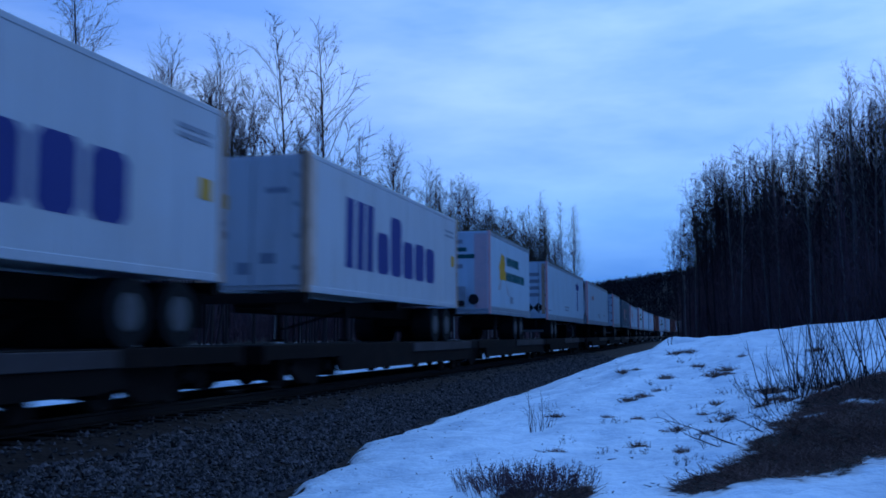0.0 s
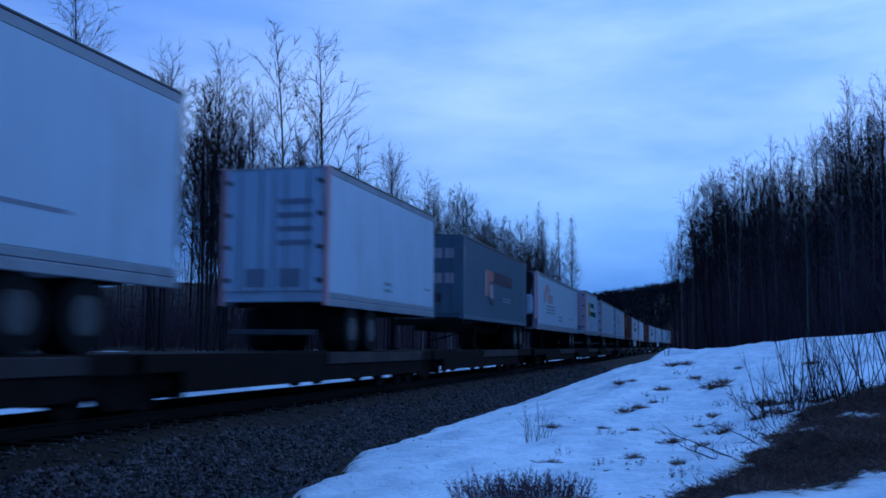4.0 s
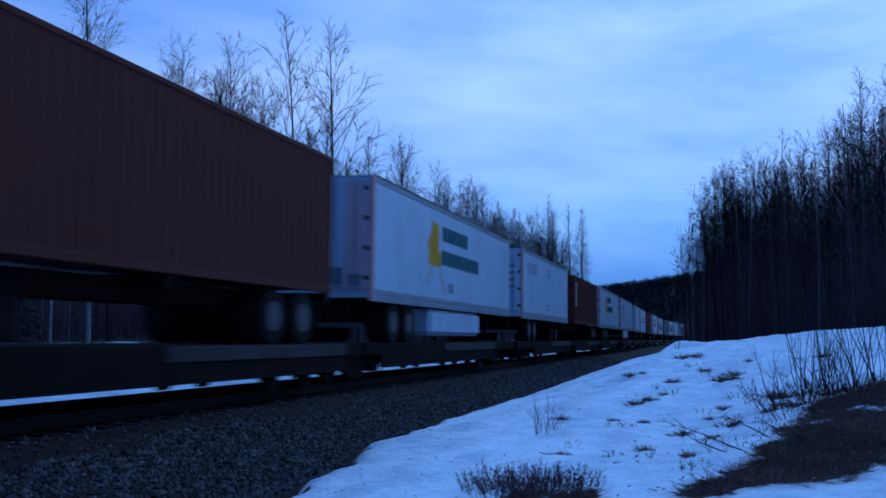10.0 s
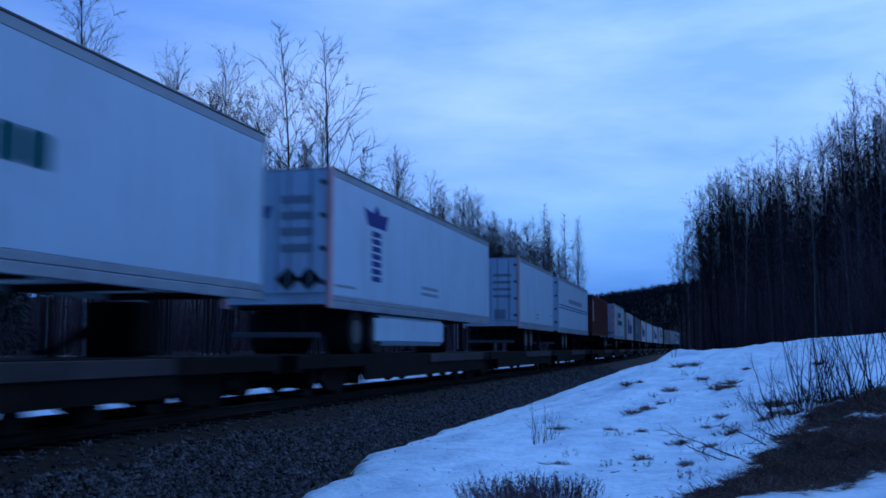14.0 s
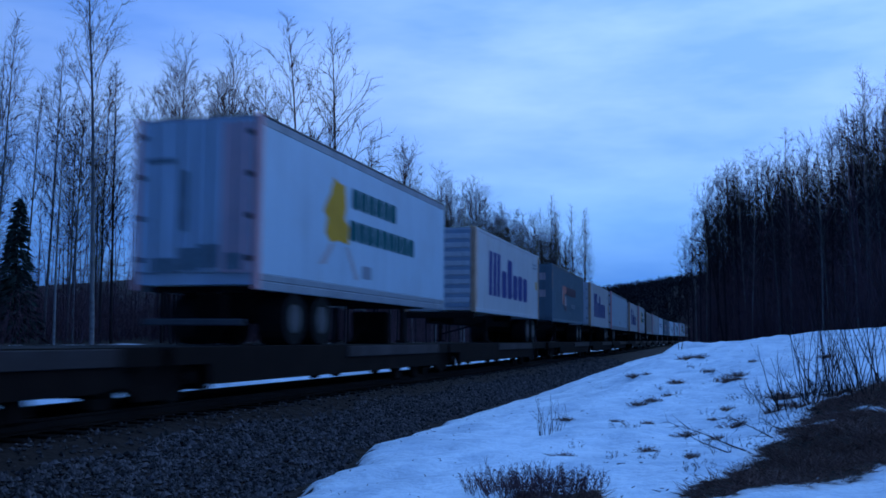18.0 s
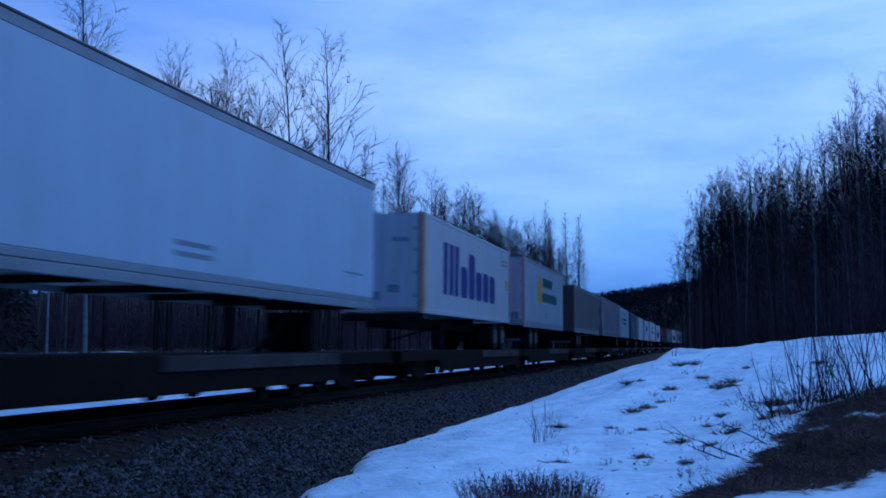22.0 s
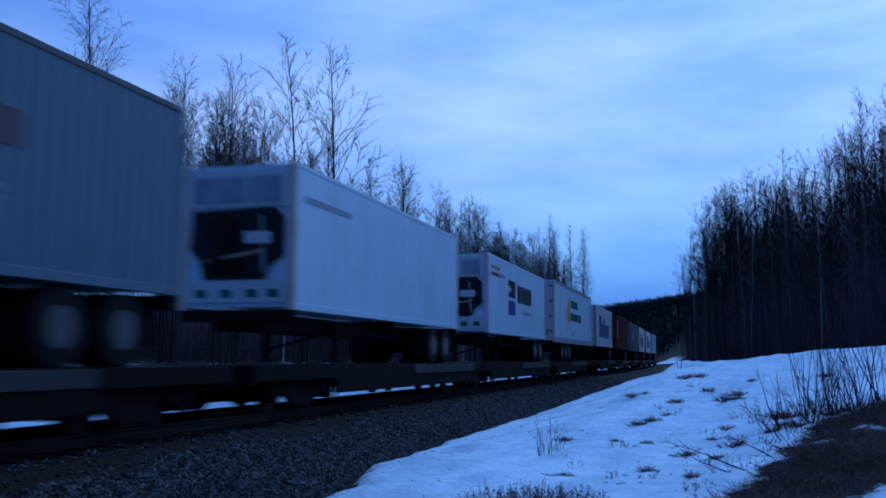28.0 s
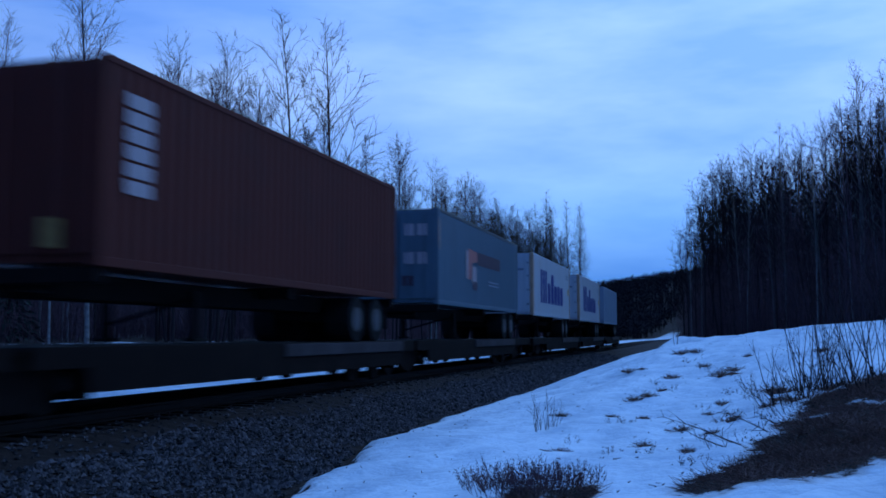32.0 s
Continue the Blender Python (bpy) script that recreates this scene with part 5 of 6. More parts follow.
def plant(kind, x, y, h, group="", sink=0.0, turn=None):
    """A tree of height h at (x, y), turned by its place where no turn is given."""
    k = h / kind["height"]
    m = pose(x, y, float(ground_z(x, y)) - sink, 0, 0, (x * 97 + y * 53) % 360 if turn is None else turn)
    if kind.name in used:
        t = copy_thing(kind, m)
    else:
        used.add(kind.name)
        t = kind
        t.matrix_basis = m
    t.scale = (k, k, k)
    return tagged(t, group=group)


# the two aspens that stand clear against the sky, then the trees round them: x, y, height, kind
plant(KINDS[0], -16.9, 36.4, 14.8, "trees beyond the line", 0.0, 0)
plant(KINDS[1], -16.55, 39.7, 15.45, "trees beyond the line", 0.0, 0)
for x, y, h, k in [(-16.0, 37.4, 10.6, 5), (-24.4, 33.2, 16.6, 2), (-25.0, 40.5, 14.4, 8), (-26.2, 41, 13.2, 4), (-23.2, 41.5, 14.6, 8),
                   (-22.2, 44, 13.6, 4), (-24.0, 44.5, 13.0, 8), (-24.2, 39.2, 13.0, 8), (-22.8, 40.2, 12.6, 4), (-26.8, 43, 13.4, 8), (-25.6, 46, 14.4, 4), (-20.2, 46.5, 10.6, 7), (-19.4, 52.5, 12.6, 7), (-19.6, 58, 13.0, 4), (-20.5, 61.5, 13.6, 8),
                   (-20.2, 69, 12.2, 5), (-19, 74, 13.2, 4), (-18.6, 81, 12.8, 7), (-18.2, 90, 13.4, 7), (-15.4, 90, 15.0, 5), (-15.0, 93, 14.0, 6), (-14.6, 99, 15.2, 5),
                   (-14.2, 104, 15.6, 6), (-13.4, 100, 14.0, 5), (-28.2, 35, 13.6, 6), (-27.5, 31, 12.0, 3), (-31, 29, 12.5, 3), (-26.4, 29.8, 12.6, 6), (-25.5, 36, 12.6, 5), (-30.5, 32, 13.0, 9)]:
    plant(KINDS[k], x, y, h, "trees beyond the line")
for x, y, h in ((-28.5, 33.5, 6.2), (-31, 36, 5.0), (-36, 38, 7.0)):
    plant(SPRUCE, x, y, h, "trees beyond the line")
rng = random.Random(8)
# how high the woods stand over the horizon: bearing from the line's direction and height, in degrees
LEFT_SKY = ([4.5, 5.6, 7.7, 9.6, 11.4, 13, 16.2, 18.4, 21, 26, 32, 40], [4.0, 5.5, 7.6, 8.2, 8.0, 8.8, 10.8, 10.8, 11.0, 14.0, 15.0, 15.5])
BANK_SKY = ([-12, -9.5, -7.8, -5.8, -4.1, -1.5, 0.2, 1.5, 2.2], [14, 14.2, 14.6, 11.2, 11.6, 10.2, 10.0, 6.0, 5.0])


def under_sky(x, y, sky_line, share):
    """The height at which a tree at (x, y) stays under its wood's outline."""
    top = np.interp(math.degrees(math.atan2(-x, y)), *sky_line) * share
    return max(3.0, math.hypot(x, y) * math.tan(math.radians(top)) + EYE - float(ground_z(x, y))) / 1.03


for i in range(44):  # the edge of the wood along the line
    y = 50 + 56 * rng.random()
    x = float(bend(y)) - CENTRE - 6.0 - 7 * rng.random() - 3.0 * (y < 66)
    plant(KINDS[rng.choice((4, 4, 5, 5, 6, 7, 8, 9, 9))], x, y, under_sky(x, y, LEFT_SKY, rng.uniform(0.7, 0.97)), "trees beyond the line")
for i in range(60):  # the wood behind them
    y = 44 + 80 * rng.random() ** 1.1
    lateral = -21 - 15 * rng.random() - 0.05 * max(0, 60 - y)
    if y > 70:
        lateral = -15.5 - 9 * rng.random()
    plant(KINDS[rng.choice((2, 3, 4, 4, 5, 6, 8, 8, 9))], lateral, y, under_sky(lateral, y, LEFT_SKY, rng.uniform(0.66, 0.96)), "trees beyond the line")
for i in range(9):  # the near end of that wood
    y = 22 + 26 * rng.random()
    x = -y * math.tan(math.radians(rng.uniform(26, 42))) - 4 * rng.random()
    plant(KINDS[rng.choice((2, 3, 3, 4, 5, 6, 8))], x, y, under_sky(x, y, LEFT_SKY, rng.uniform(0.7, 0.98)), "trees beyond the line")
for i in range(34):
    y = 118 + 130 * rng.random()
    x = float(bend(y)) - CENTRE - 6.5 - 22 * rng.random()
    plant(KINDS[rng.choice((4, 5, 7, 9))], x, y, rng.uniform(7, 10.5), "trees beyond the line")

# the wood on the bank: its own edge trees first
for x, y, share, k in [(-1.7, 78, 0.98, 6), (-1.3, 75, 0.9, 9), (-0.6, 71, 1.0, 4), (-0.9, 77, 1.0, 6), (-0.1, 74, 1.02, 5), (0.5, 69, 0.96, 8), (0.8, 72, 1.0, 4), (1.9, 70, 1.02, 6), (2.9, 66, 1.0, 4), (4.3, 60, 1.06, 2), (4.9, 58, 1.0, 8), (4.8, 49, 1.0, 3),
                       (5.6, 52, 1.02, 4), (6.6, 47, 1.05, 3), (7.1, 45, 1.0, 2), (7.8, 46, 1.02, 8), (8.2, 43, 1.0, 3), (5.2, 50, 0.9, 6), (6.2, 47.5, 0.95, 6), (3.5, 60, 0.96, 6), (2.1, 66, 0.92, 6), (7.4, 44, 0.9, 6), (6.9, 48, 1.0, 2), (3.9, 57, 0.9, 3), (1.1, 71, 0.95, 3), (-2.0, 80, 1.2, 9), (-2.4, 82, 1.0, 7), (3.4, 56, 0.95, 5)]:
    plant(KINDS[k], x, y, under_sky(x, y, BANK_SKY, share), "trees on the bank")
for i in range(96):
    y = 42 + 75 * rng.random()
    edge = np.interp(y, [40, 45, 60, 75, 90, 120], [7.4, 6.0, 3.3, -0.4, -1.6, -1.8])
    x = edge + 0.6 + 10 * rng.random() ** 1.3
    plant(KINDS[rng.choice((3, 4, 4, 5, 6, 7, 7, 8, 8, 9))], x, y, under_sky(x, y, BANK_SKY, rng.uniform(0.64, 0.97)), "trees on the bank")
for i in range(34):  # the wood goes on beside and behind the clearing
    a, r = rng.uniform(-3.6, -0.25), rng.uniform(24, 60)
    x, y = r * math.cos(a) + 14, r * math.sin(a) + 12
    if x > 9 or (x < -26 and y < 20):
        plant(KINDS[rng.choice((4, 5, 6, 8, 9))], x, y, rng.uniform(9, 13), "trees on the bank")


def undergrowth():
    """Leafless brush and young growth under the trees of both woods, past counting."""
    g = np.random.default_rng(33)
    n1, n2, n3 = 420, 560, 240
    y1, y2, y3 = 24 + 116 * g.random(n1), 37 + 75 * g.random(n2) ** 1.25, 20 + 70 * g.random(n3)
    x1 = bend(y1) - CENTRE - 12 - 12 * g.random(n1) - 4 * (y1 < 60)
    x2 = np.interp(y2, [36, 45, 60, 75, 90, 100], [7.4, 5.6, 3.0, -0.6, -2.6, -2.6]) + 0.3 + 16 * g.random(n2) ** 1.5
    x3 = -30 - 26 * g.random(n3)
    h = np.concatenate([g.uniform(1.6, 3.2, n1), g.uniform(1.2, 4.6, n2), g.uniform(2.0, 4.6, n3)])
    x, y = np.concatenate([x1, x2, x3]), np.concatenate([y1, y2, y3])
    z, k = ground_z(x, y), 13
    p = np.repeat(np.stack([x, y, z - 0.05], 1), k, axis=0)
    hh = np.repeat(h, k) * g.uniform(0.45, 1.1, len(p))
    p[:, :2] += g.normal(0, 0.55, (len(p), 2))
    d = np.stack([g.normal(0, 0.24, len(p)), g.normal(0, 0.24, len(p)), np.ones(len(p))], 1)
    top = p + d * hh[:, None]
    seg = np.concatenate([p, top, np.full((len(p), 1), 0.013), np.full((len(p), 1), 0.005)], 1)
    m = 9
    c = g.uniform(0.15, 0.97, (len(p), m, 1))
    o = (p[:, None] + (top - p)[:, None] * c).reshape(-1, 3)
    e = o + (np.repeat(d, m, axis=0) * 0.8 + g.normal(0, 0.55, (len(o), 3))) * (np.repeat(hh, m) * g.uniform(0.1, 0.28, len(o)))[:, None]
    tips = np.concatenate([o, e, np.full((len(o), 1), 0.009)], 1)
    v, f = limbs(seg, 3)
    v2, f2 = slivers(tips)
    v, f = np.concatenate([v, v2]), np.concatenate([f[:, :3], f[:, [0, 2, 3]], f2 + len(v)])
    tagged(new("undergrowth", from_arrays("undergrowth", v, f, BRUSHWOOD)), "dense leafless brush under the bare trees", "brush", kind="stuff")


undergrowth()


def far_woods():
    """Bare woodland on the hill and along the far line, past counting."""
    g = np.random.default_rng(4)
    n = 15000
    y = 165 + 480 * g.random(n) ** 0.9
    x = g.uniform(-0.3, 0.16, n) * y - 10 + g.normal(0, 25, n)
    off = x - (bend(y) - CENTRE)
    keep = (np.abs(off) > 8) & ~((off > 0) & (y < 200))
    x, y = x[keep], y[keep]
    z = ground_z(x, y)
    seg, tips = [], []
    for a, b, c in zip(x, y, z):
        h = g.uniform(3.2, 5.6)
        seg.append((a, b, c - 0.5, a + g.normal(0, 0.2), b, c + h, 0.1, 0.03))
        for _ in range(8):
            q, w = h * g.uniform(0.15, 0.9), g.normal(0, 1, 2)
            tips.append((a, b, c + q, a + w[0] * 1.1, b + w[1], c + q + g.uniform(0.5, 1.5), 0.2))
    v, f = limbs(seg, 3)
    v2, f2 = slivers(tips)
    v, f = np.concatenate([v, v2]), np.concatenate([f[:, :3], f[:, [0, 2, 3]], f2 + len(v)])
    tagged(new("far_woods", from_arrays("far_woods", v, f, HILLWOOD)), "dark leafless woodland on a distant hill", "woodland", kind="stuff")


far_woods()


def flank_height(x, y, share):
    """Trees along the far line stay under the hill's outline."""
    return math.hypot(x, y) * math.tan(math.radians(3.4)) * share + 1.2


def wood_depth():
    """The crowded stems deeper in the woods on both sides, past counting."""
    g = np.random.default_rng(14)
    seg, tips = [], []
    for side, n in ((-1, 520), (1, 1150), (2, 330)):
        for _ in range(n):
            if side < 0:
                b = g.uniform(24, 190)
                a = float(bend(b)) - CENTRE - (22 if b < 75 else 16) - 34 * g.random() ** 1.3
                h = under_sky(a, b, LEFT_SKY, g.uniform(0.42, 0.8) if b > 62 else g.uniform(0.22, 0.5))
            elif side == 2:
                b = g.uniform(92, 250)
                a = float(bend(b)) - CENTRE + 8.2 + 15 * g.random() ** 1.4
                h = flank_height(a, b, g.uniform(0.4, 1.0))
            else:
                b = g.uniform(36, 150)
                a = float(np.interp(b, *WOOD_EDGE)) + 0.2 + 24 * g.random() ** 1.3
                full = float(np.interp(math.degrees(math.atan2(-a, b)), [-9, -4, -2, 0, 1.5], [1.22, 1.12, 1.0, 0.76, 0.6]))
                h = under_sky(a, b, BANK_SKY, full * (0.64 + 0.18 * float(waves(a * 0.6, b * 0.23, 2))) * g.uniform(0.6, 1.08))
            c, r = float(ground_z(a, b)), g.uniform(0.04, 0.08)
            p = np.array([a, b, c - 0.2])
            js = grow(g, seg, p, np.array([0, 0, 1.0]), h, r, 4, 0.05, 0.04)
            for _ in range(40):
                q, d, _ = js[g.integers(0, 4)]
                q = q - d * g.random() * h / 4
                w = unit(np.array([g.normal(), g.normal(), g.uniform(0.2, 1.3)]))
                e = q + w * g.uniform(0.6, 1.7)
                tips.append((*q, *e, 0.014))
                for _ in range(3):
                    o = q + (e - q) * g.uniform(0.2, 0.9)
                    tips.append((*o, *(o + unit(w + g.normal(0, 0.55, 3)) * g.uniform(0.3, 0.9)), 0.0125))
    v, f = limbs(seg, 3)
    v2, f2 = slivers(tips)
    v, f = np.concatenate([v, v2]), np.concatenate([f[:, :3], f[:, [0, 2, 3]], f2 + len(v)])
    tagged(new("wood_depth", from_arrays("wood_depth", v, f, BRUSHWOOD)), "crowded dark bare stems deep in the wood", "woodland", kind="stuff")


wood_depth()


# ---- plants in the snow ----
def cane(rng, p, d, length, r, pieces, lift, wander):
    """One bent tapering stem as a single closed-up mesh, and its joints."""
    out = []
    js = grow(rng, out, p, d, length, r, pieces, lift, wander)
    pts = [p] + [q for q, _, _ in js]
    u = unit(np.cross(d, (0.3, 0.9, 0.1)))
    w = unit(np.cross(d, u))
    k = 2 * np.pi * np.arange(3) / 3
    ring = u[None] * np.cos(k)[:, None] + w[None] * np.sin(k)[:, None]
    v = np.concatenate([q + ring * r * (1 - 0.75 * i / pieces) for i, q in enumerate(pts)])
    f = [(3 * i + j, 3 * i + (j + 1) % 3, 3 * i + 3 + (j + 1) % 3, 3 * i + 3 + j) for i in range(pieces) for j in range(3)]
    return v, np.array(f), js


def stems(name, seed, n, h, spread_, lean, label, branch=2, r=0.006, mat=None, category="shrub", split=False, buds=0, bud=0.008):
    """A clump of bare stems with their side twigs."""
    g = np.random.default_rng(seed)
    c, mat = new(name), mat or TWIG
    for i in range(n):
        a = g.random() * 6.283
        p = np.array([math.cos(a), math.sin(a), 0]) * spread_ * g.random() ** 0.7
        p[2] = -0.05
        d = unit(np.array([math.cos(a) * lean + g.normal(0, 0.12), math.sin(a) * lean + g.normal(0, 0.12), 1]))
        v, f, js = cane(g, p, d, h * g.uniform(0.5, 1.1), r * g.uniform(0.7, 1.3), 5, 0.03, 0.07)
        more = []
        for _ in range(branch):
            q, d, rr = js[g.integers(1, 5)]
            more.append(cane(g, q, unit(d + g.normal(0, 0.5, 3)), h * g.uniform(0.12, 0.35), max(0.0022, rr * 0.6), 3, 0.06, 0.12)[:2])
        for _ in range(buds):
            q, d, rr = js[g.integers(2, 5)]
            q, e = q + g.normal(0, 0.012, 3) * bud / 0.008, unit(d + g.normal(0, 0.6, 3)) * bud
            w = unit(np.cross(e, g.normal(0, 1, 3))) * bud * 0.55
            more.append((np.array([q - e, q + w, q + e, q - w, q + np.cross(w, e) / bud]), np.array([(0, 1, 4, 0), (1, 2, 4, 1), (2, 3, 4, 2), (3, 0, 4, 3), (0, 3, 2, 1)])[:, :4]))
        if not split:
            for v2, f2 in more:
                v, f = np.concatenate([v, v2]), np.concatenate([f, f2 + len(v)])
        s = part("stem", from_arrays("stem", v, f, mat), mat, c)
        for v2, f2 in more if split else ():
            part("twig", from_arrays("twig", v2, f2, mat), mat, s)
    return tagged(c, label, category)


def settle(ob, x, y, turn=0.0, k=1.0):
    ob.matrix_basis = pose(x, y, float(ground_z(x, y)), 0, 0, turn)
    ob.scale = (k, k, k)
    return ob


settle(stems("dry_stalk", 50, 3, 1.25, 0.12, 0.3, "dry bent weed stalks on a snow mound", 3, 0.012, split=True), -1.5, 40.0)
settle(stems("willow_shrub", 51, 22, 0.55, 0.2, 0.25, "small leafless willow shrub standing in the snow", 2, 0.004), -2.19, 12.6)
THICKET = [(1.05, 12.6, 1.2), (1.3, 12.3, 1.3), (1.5, 12.0, 1.3), (1.85, 12.4, 1.4), (2.1, 12.2, 1.5), (0.95, 11.8, 0.8), (2.5, 13.2, 1.7), (1.6, 11.2, 0.9), (2.7, 14.2, 1.7)]
for i, (x, y, h) in enumerate(THICKET):
    tagged(settle(stems("sapling_clump", 60 + i, 13, h, 0.32, 0.3, "leafless thin saplings rising from dead grass", 3, 0.0068, split=True), x, y), group="saplings on the bank")
for i, (x, y, k) in enumerate([(-1.45, 7.5, 1.0), (-1.8, 7.7, 0.8), (-1.12, 7.5, 0.85), (-1.3, 7.2, 0.95), (-1.62, 7.3, 0.9)]):
    tagged(settle(stems("heath_shrub", 80 + i, 75, 0.25, 0.3, 0.5, "low brown budded shrub poking through the snow", 3, 0.0032, BRUSHWOOD, buds=6, bud=0.009), x, y, 0, k), group="low shrubs in the snow")
for i, (x, y, k) in enumerate([(0.8, 14.4, 1.2), (0.78, 12.3, 1.1), (1.05, 11.7, 1.2), (0.86, 10.9, 1.0), (1.35, 12.6, 1.4)]):
    tagged(settle(stems("heath_shrub", 90 + i, 26, 0.3, 0.32, 0.7, "low dark twiggy shrub at the foot of saplings", 8, 0.0035), x, y, 0, k), group="low shrubs in the snow")
for i, (x, y, k) in enumerate([(-0.39, 11.28, 1.0), (-0.23, 7.77, 0.75), (-0.14, 7.85, 0.7), (-1.24, 12.11, 0.9), (-1.06, 12.04, 0.8), (-0.64, 9.03, 0.8), (-0.96, 8.98, 0.8), (-0.19, 13.8, 1.0), (-0.75, 16.16, 1.0), (-1.1, 18.16, 1.1),
                               (-0.53, 23.1, 1.5), (0.16, 12.3, 1.0), (0.25, 8.69, 1.0), (0.42, 9.3, 1.1), (0.52, 10.6, 1.0), (0.3, 14.9, 1.2), (-0.22, 20.05, 1.5), (0.5, 13.4, 1.1), (-1.5, 10.4, 0.7), (-0.1, 9.9, 0.8)]):
    tagged(settle(stems("dry_weed", 110 + i % 5, 7, 0.15, 0.1, 0.6, "dry budded weed stems standing in the snow", 2, 0.0028, buds=5, bud=0.009), x, y, i * 61, k), group="dry weeds in the snow")


def fallen(seed, root, tip, h):
    """A thin dead branch that rises out of the snow at its root."""
    g = np.random.default_rng(seed)
    p, e = np.array([*root, float(ground_z(*root)) - 0.03]), np.array([*tip, float(ground_z(*tip)) + h])
    out = []
    js = grow(g, out, p, unit(e - p), float(np.linalg.norm(e - p)), 0.0075, 8, 0.0, 0.035)
    for q, d, r in js[1:]:
        for _ in range(2):
            grow(g, out, q, unit(d + g.normal(0, 0.55, 3)), g.uniform(0.06, 0.24), max(0.0025, r * 0.5), 3, 0.05, 0.15)
    v, f = limbs(out, 4)
    tagged(new("fallen_branch", from_arrays("fallen_branch", v, f, TWIG)), "thin bare branch rising out of the snow", "branch", "fallen branches")


fallen(91, (0.22, 7.9), (-0.39, 9.2), 0.31)
fallen(92, (0.34, 8.06), (-0.28, 9.3), 0.34)
fallen(93, (0.59, 9.0), (0.31, 10.0), 0.12)
fallen(94, (-0.07, 8.04), (-0.1, 8.9), 0.1)
fallen(95, (0.5, 8.6), (0.1, 9.6), 0.12)


def tuft_mesh(seed, n=120):
    """Matted blades that lie over a small clod of soil."""
    g = np.random.default_rng(seed)
    seg = []
    for _ in range(n):
        a, q = g.random() * 6.283, math.sqrt(g.random())
        q = q ** 1.6
        p = np.array([math.cos(a) * 0.19 * q + 0.04 * math.sin(3 * a + seed), math.sin(a) * 0.12 * q, 0.02 * (1 - q * q) - 0.02])
        d = unit(np.array([math.cos(a) * q + g.normal(0, 0.7), math.sin(a) * q + g.normal(0, 0.7), 0.7]))
        m = p + d * g.uniform(0.025, 0.09)
        e = m + unit(d + (0, 0, g.uniform(-1.1, 0.2))) * g.uniform(0.03, 0.09)
        seg += [(*p, *m, 0.0036, 0.003), (*m, *e, 0.003, 0.0012)]
    v, f = limbs(seg, 3)
    k = np.arange(12) * 2 * np.pi / 12
    ring = [np.stack([np.cos(k) * 0.1 * w * g.uniform(0.85, 1.1, 12), np.sin(k) * 0.06 * w * g.uniform(0.85, 1.1, 12), np.full(12, z)], 1) for w, z in ((1.0, -0.05), (0.8, 0.004), (0.4, 0.015))]
    c = np.concatenate(ring)
    j = np.arange(12)
    fc = np.concatenate([np.stack([j + o, (j + 1) % 12 + o, (j + 1) % 12 + 12 + o, j + 12 + o], 1) for o in (0, 12)] + [np.array([(24, 26, 28, 30), (30, 32, 34, 24)])])
    return from_arrays("grass_tuft", np.concatenate([v, c]), np.concatenate([f, fc + len(v)]), DRYGRASS)


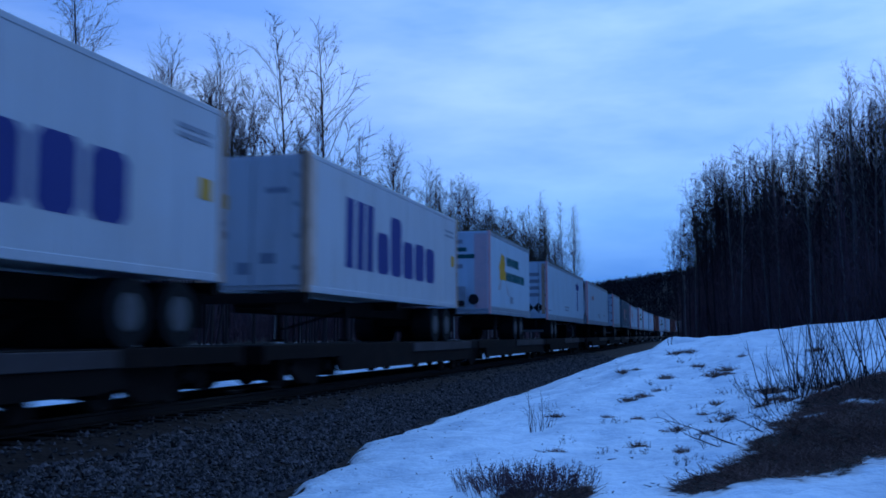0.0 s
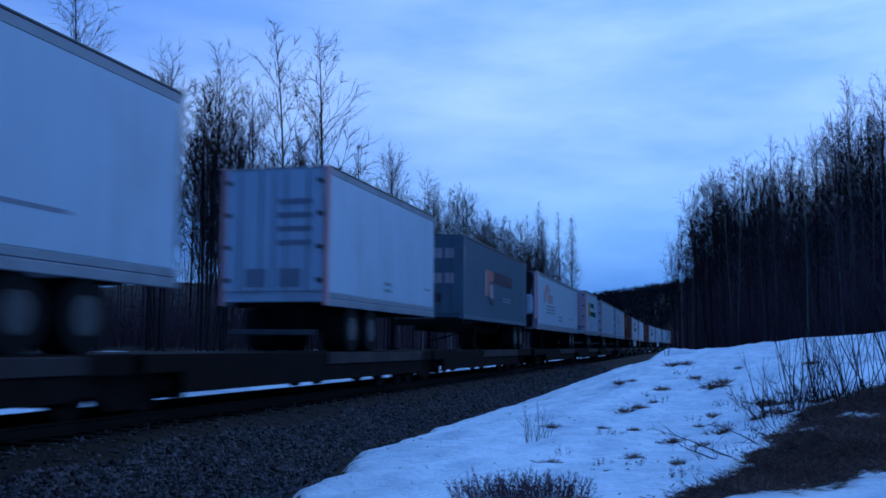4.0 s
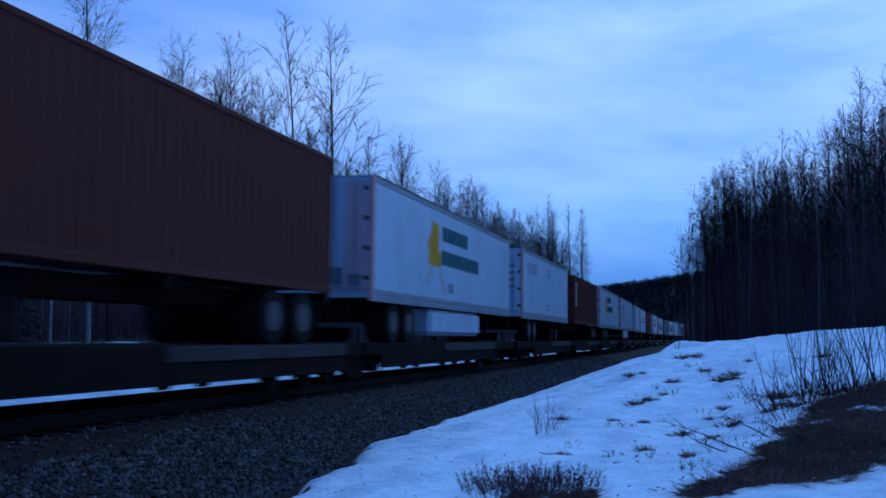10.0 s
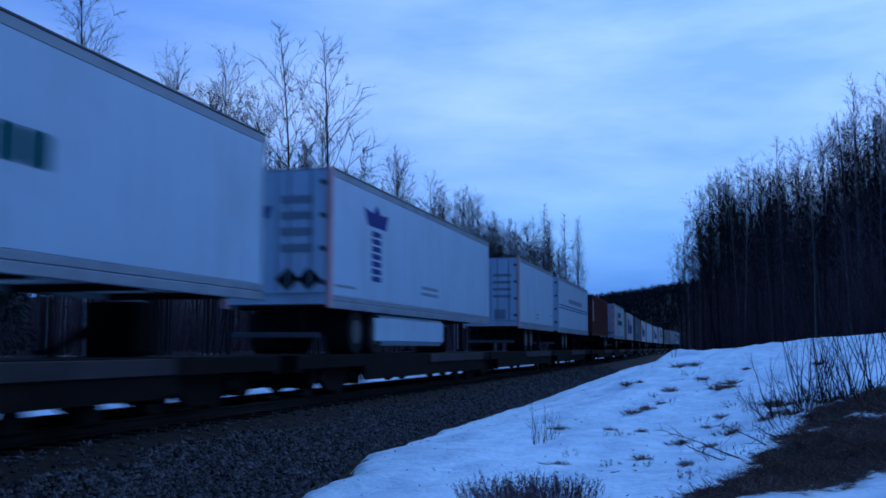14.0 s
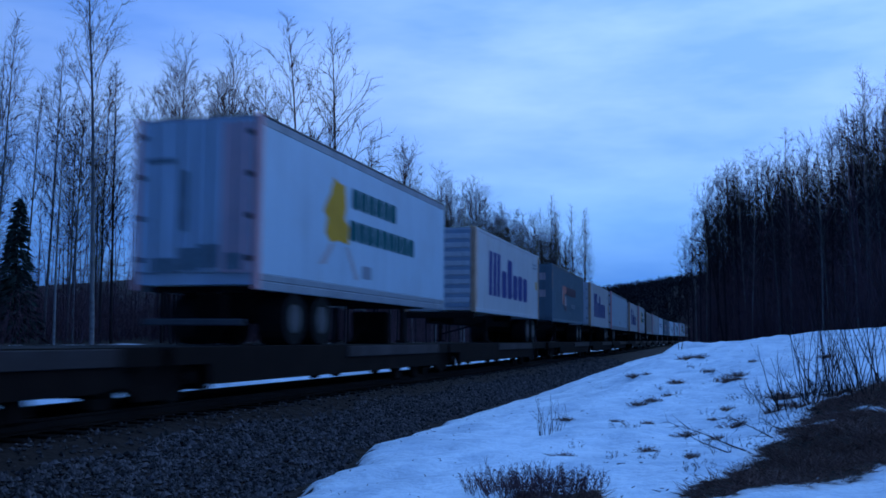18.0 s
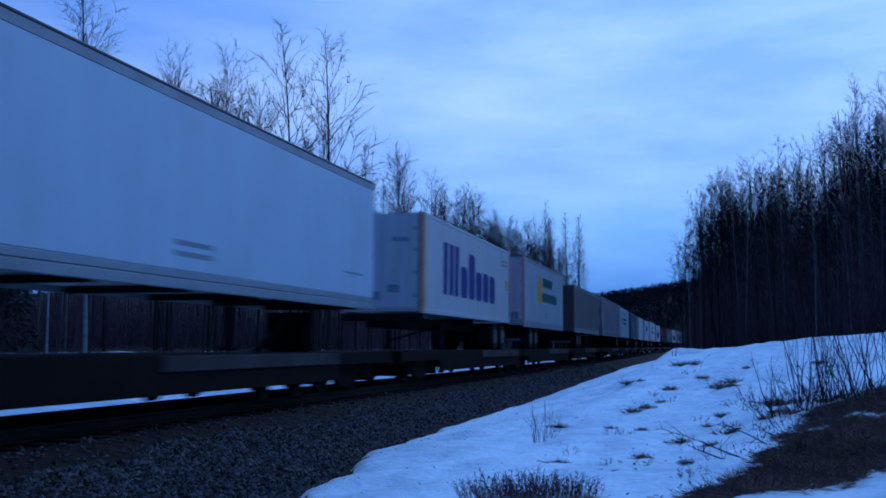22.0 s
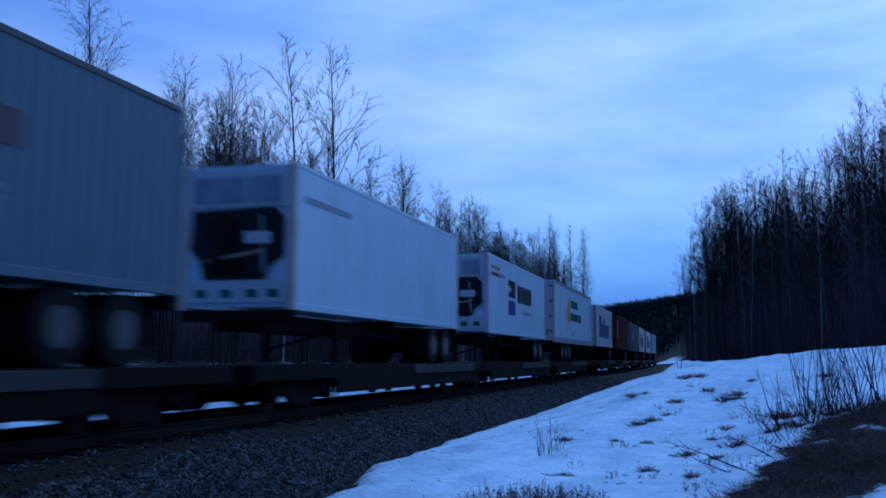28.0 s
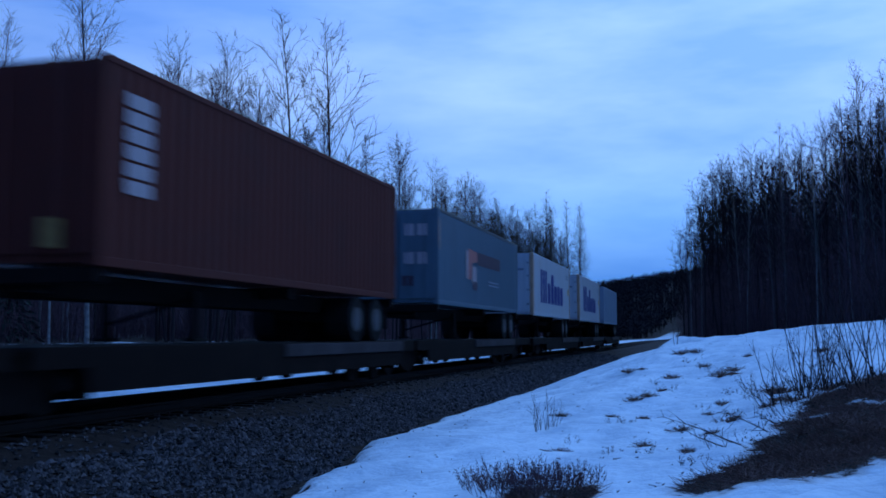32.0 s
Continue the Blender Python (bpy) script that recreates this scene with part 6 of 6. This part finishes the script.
TUFTS = [tuft_mesh(100 + i) for i in range(4)]
for i, (x, y, k) in enumerate([(-2.2, 14.07, 1.3), (-0.8, 19.0, 1.5), (0.12, 16.8, 1.7), (0.3, 16.9, 1.4), (0.81, 14.6, 1.6), (0.95, 14.3, 1.5), (-0.44, 24.2, 2.2), (-0.7, 24.4, 1.8), (-1.89, 22.3, 1.4), (-1.6, 22.2, 1.2),
                               (-1.22, 15.3, 1.2), (-1.0, 15.4, 1.1), (-1.37, 13.3, 0.9), (-0.7, 9.7, 0.9), (-0.37, 11.4, 1.0), (-0.24, 8.5, 1.0), (0.35, 18.7, 1.5), (-0.83, 16.2, 0.8), (0.0, 10.9, 1.3), (0.2, 11.9, 1.5),
                               (0.9, 11.9, 1.4), (0.75, 12.6, 1.2), (0.1, 13.6, 0.9), (1.3, 20.2, 1.3), (0.7, 21.5, 1.4), (1.9, 18.5, 1.4), (-0.2, 20.8, 1.2), (-0.1, 13.0, 0.9), (-1.5, 9.5, 0.7), (-0.9, 12.6, 0.7)]):
    t = new("grass_tuft", TUFTS[i % 4])
    tagged(settle(t, x, y, i * 77, k * (0.72 if i % 3 else 0.5)), "tuft of dead brown grass showing through snow", "grass", "grass tufts in the snow")


def dead_grass():
    """Matted dead grass over the bare patches."""
    g = np.random.default_rng(9)
    seg = []
    for x0, y0, r in BARE:
        for _ in range(int(4000 * r * r / 0.35)):
            a, q = g.random() * 6.283, r * math.sqrt(g.random()) * 0.95
            x, y = x0 + math.cos(a) * q, y0 + math.sin(a) * q * 1.6
            z = float(ground_z(x, y))
            d = unit(np.array([g.normal(0, 1), g.normal(0, 1), g.uniform(0.05, 0.6)]))
            ln = g.uniform(0.05, 0.15)
            p = np.array([x, y, z - 0.01])
            seg.append((*p, *(p + d * ln), 0.0026, 0.001))
    v, f = limbs(seg, 3)
    tagged(new("dead_grass", from_arrays("dead_grass", v, f, DRYGRASS)), "matted dead brown grass on bare ground", "grass", kind="stuff")


dead_grass()


def litter():
    """Bits of twig and bark scattered over the old snow."""
    g = np.random.default_rng(19)
    seg = []
    for _ in range(520):
        y = 7 + 26 * g.random() ** 1.4
        x = -4.6 + (5.5 + 0.25 * y) * g.random()
        z = float(ground_z(x, y)) + 0.006
        a, ln = g.random() * 6.283, g.uniform(0.008, 0.035) * (1 + 2 * (g.random() < 0.1))
        seg.append((x, y, z, x + math.cos(a) * ln, y + math.sin(a) * ln, z + g.uniform(0, 0.015), g.uniform(0.003, 0.008), 0.002))
    v, f = limbs(seg, 3)
    tagged(new("snow_litter", from_arrays("snow_litter", v, f, BARK)), "dark bits of twig and bark strewn on the snow", "litter", kind="stuff")


litter()


# ---- the ride ----
def run(t):
    """How far the train has come after t seconds."""
    return 17.914 * t + 0.00839 * (t - 16) ** 2


def motions():
    for ob, s, z in MOVING:
        rows = []
        for k in range(33):
            q = s - run(k)
            rows.append((float(k), pose(float(bend(q)) - CENTRE, q, z, 0, 0, -math.degrees(math.atan(slope(q + 6))))))
        walk(ob, rows)


motions()
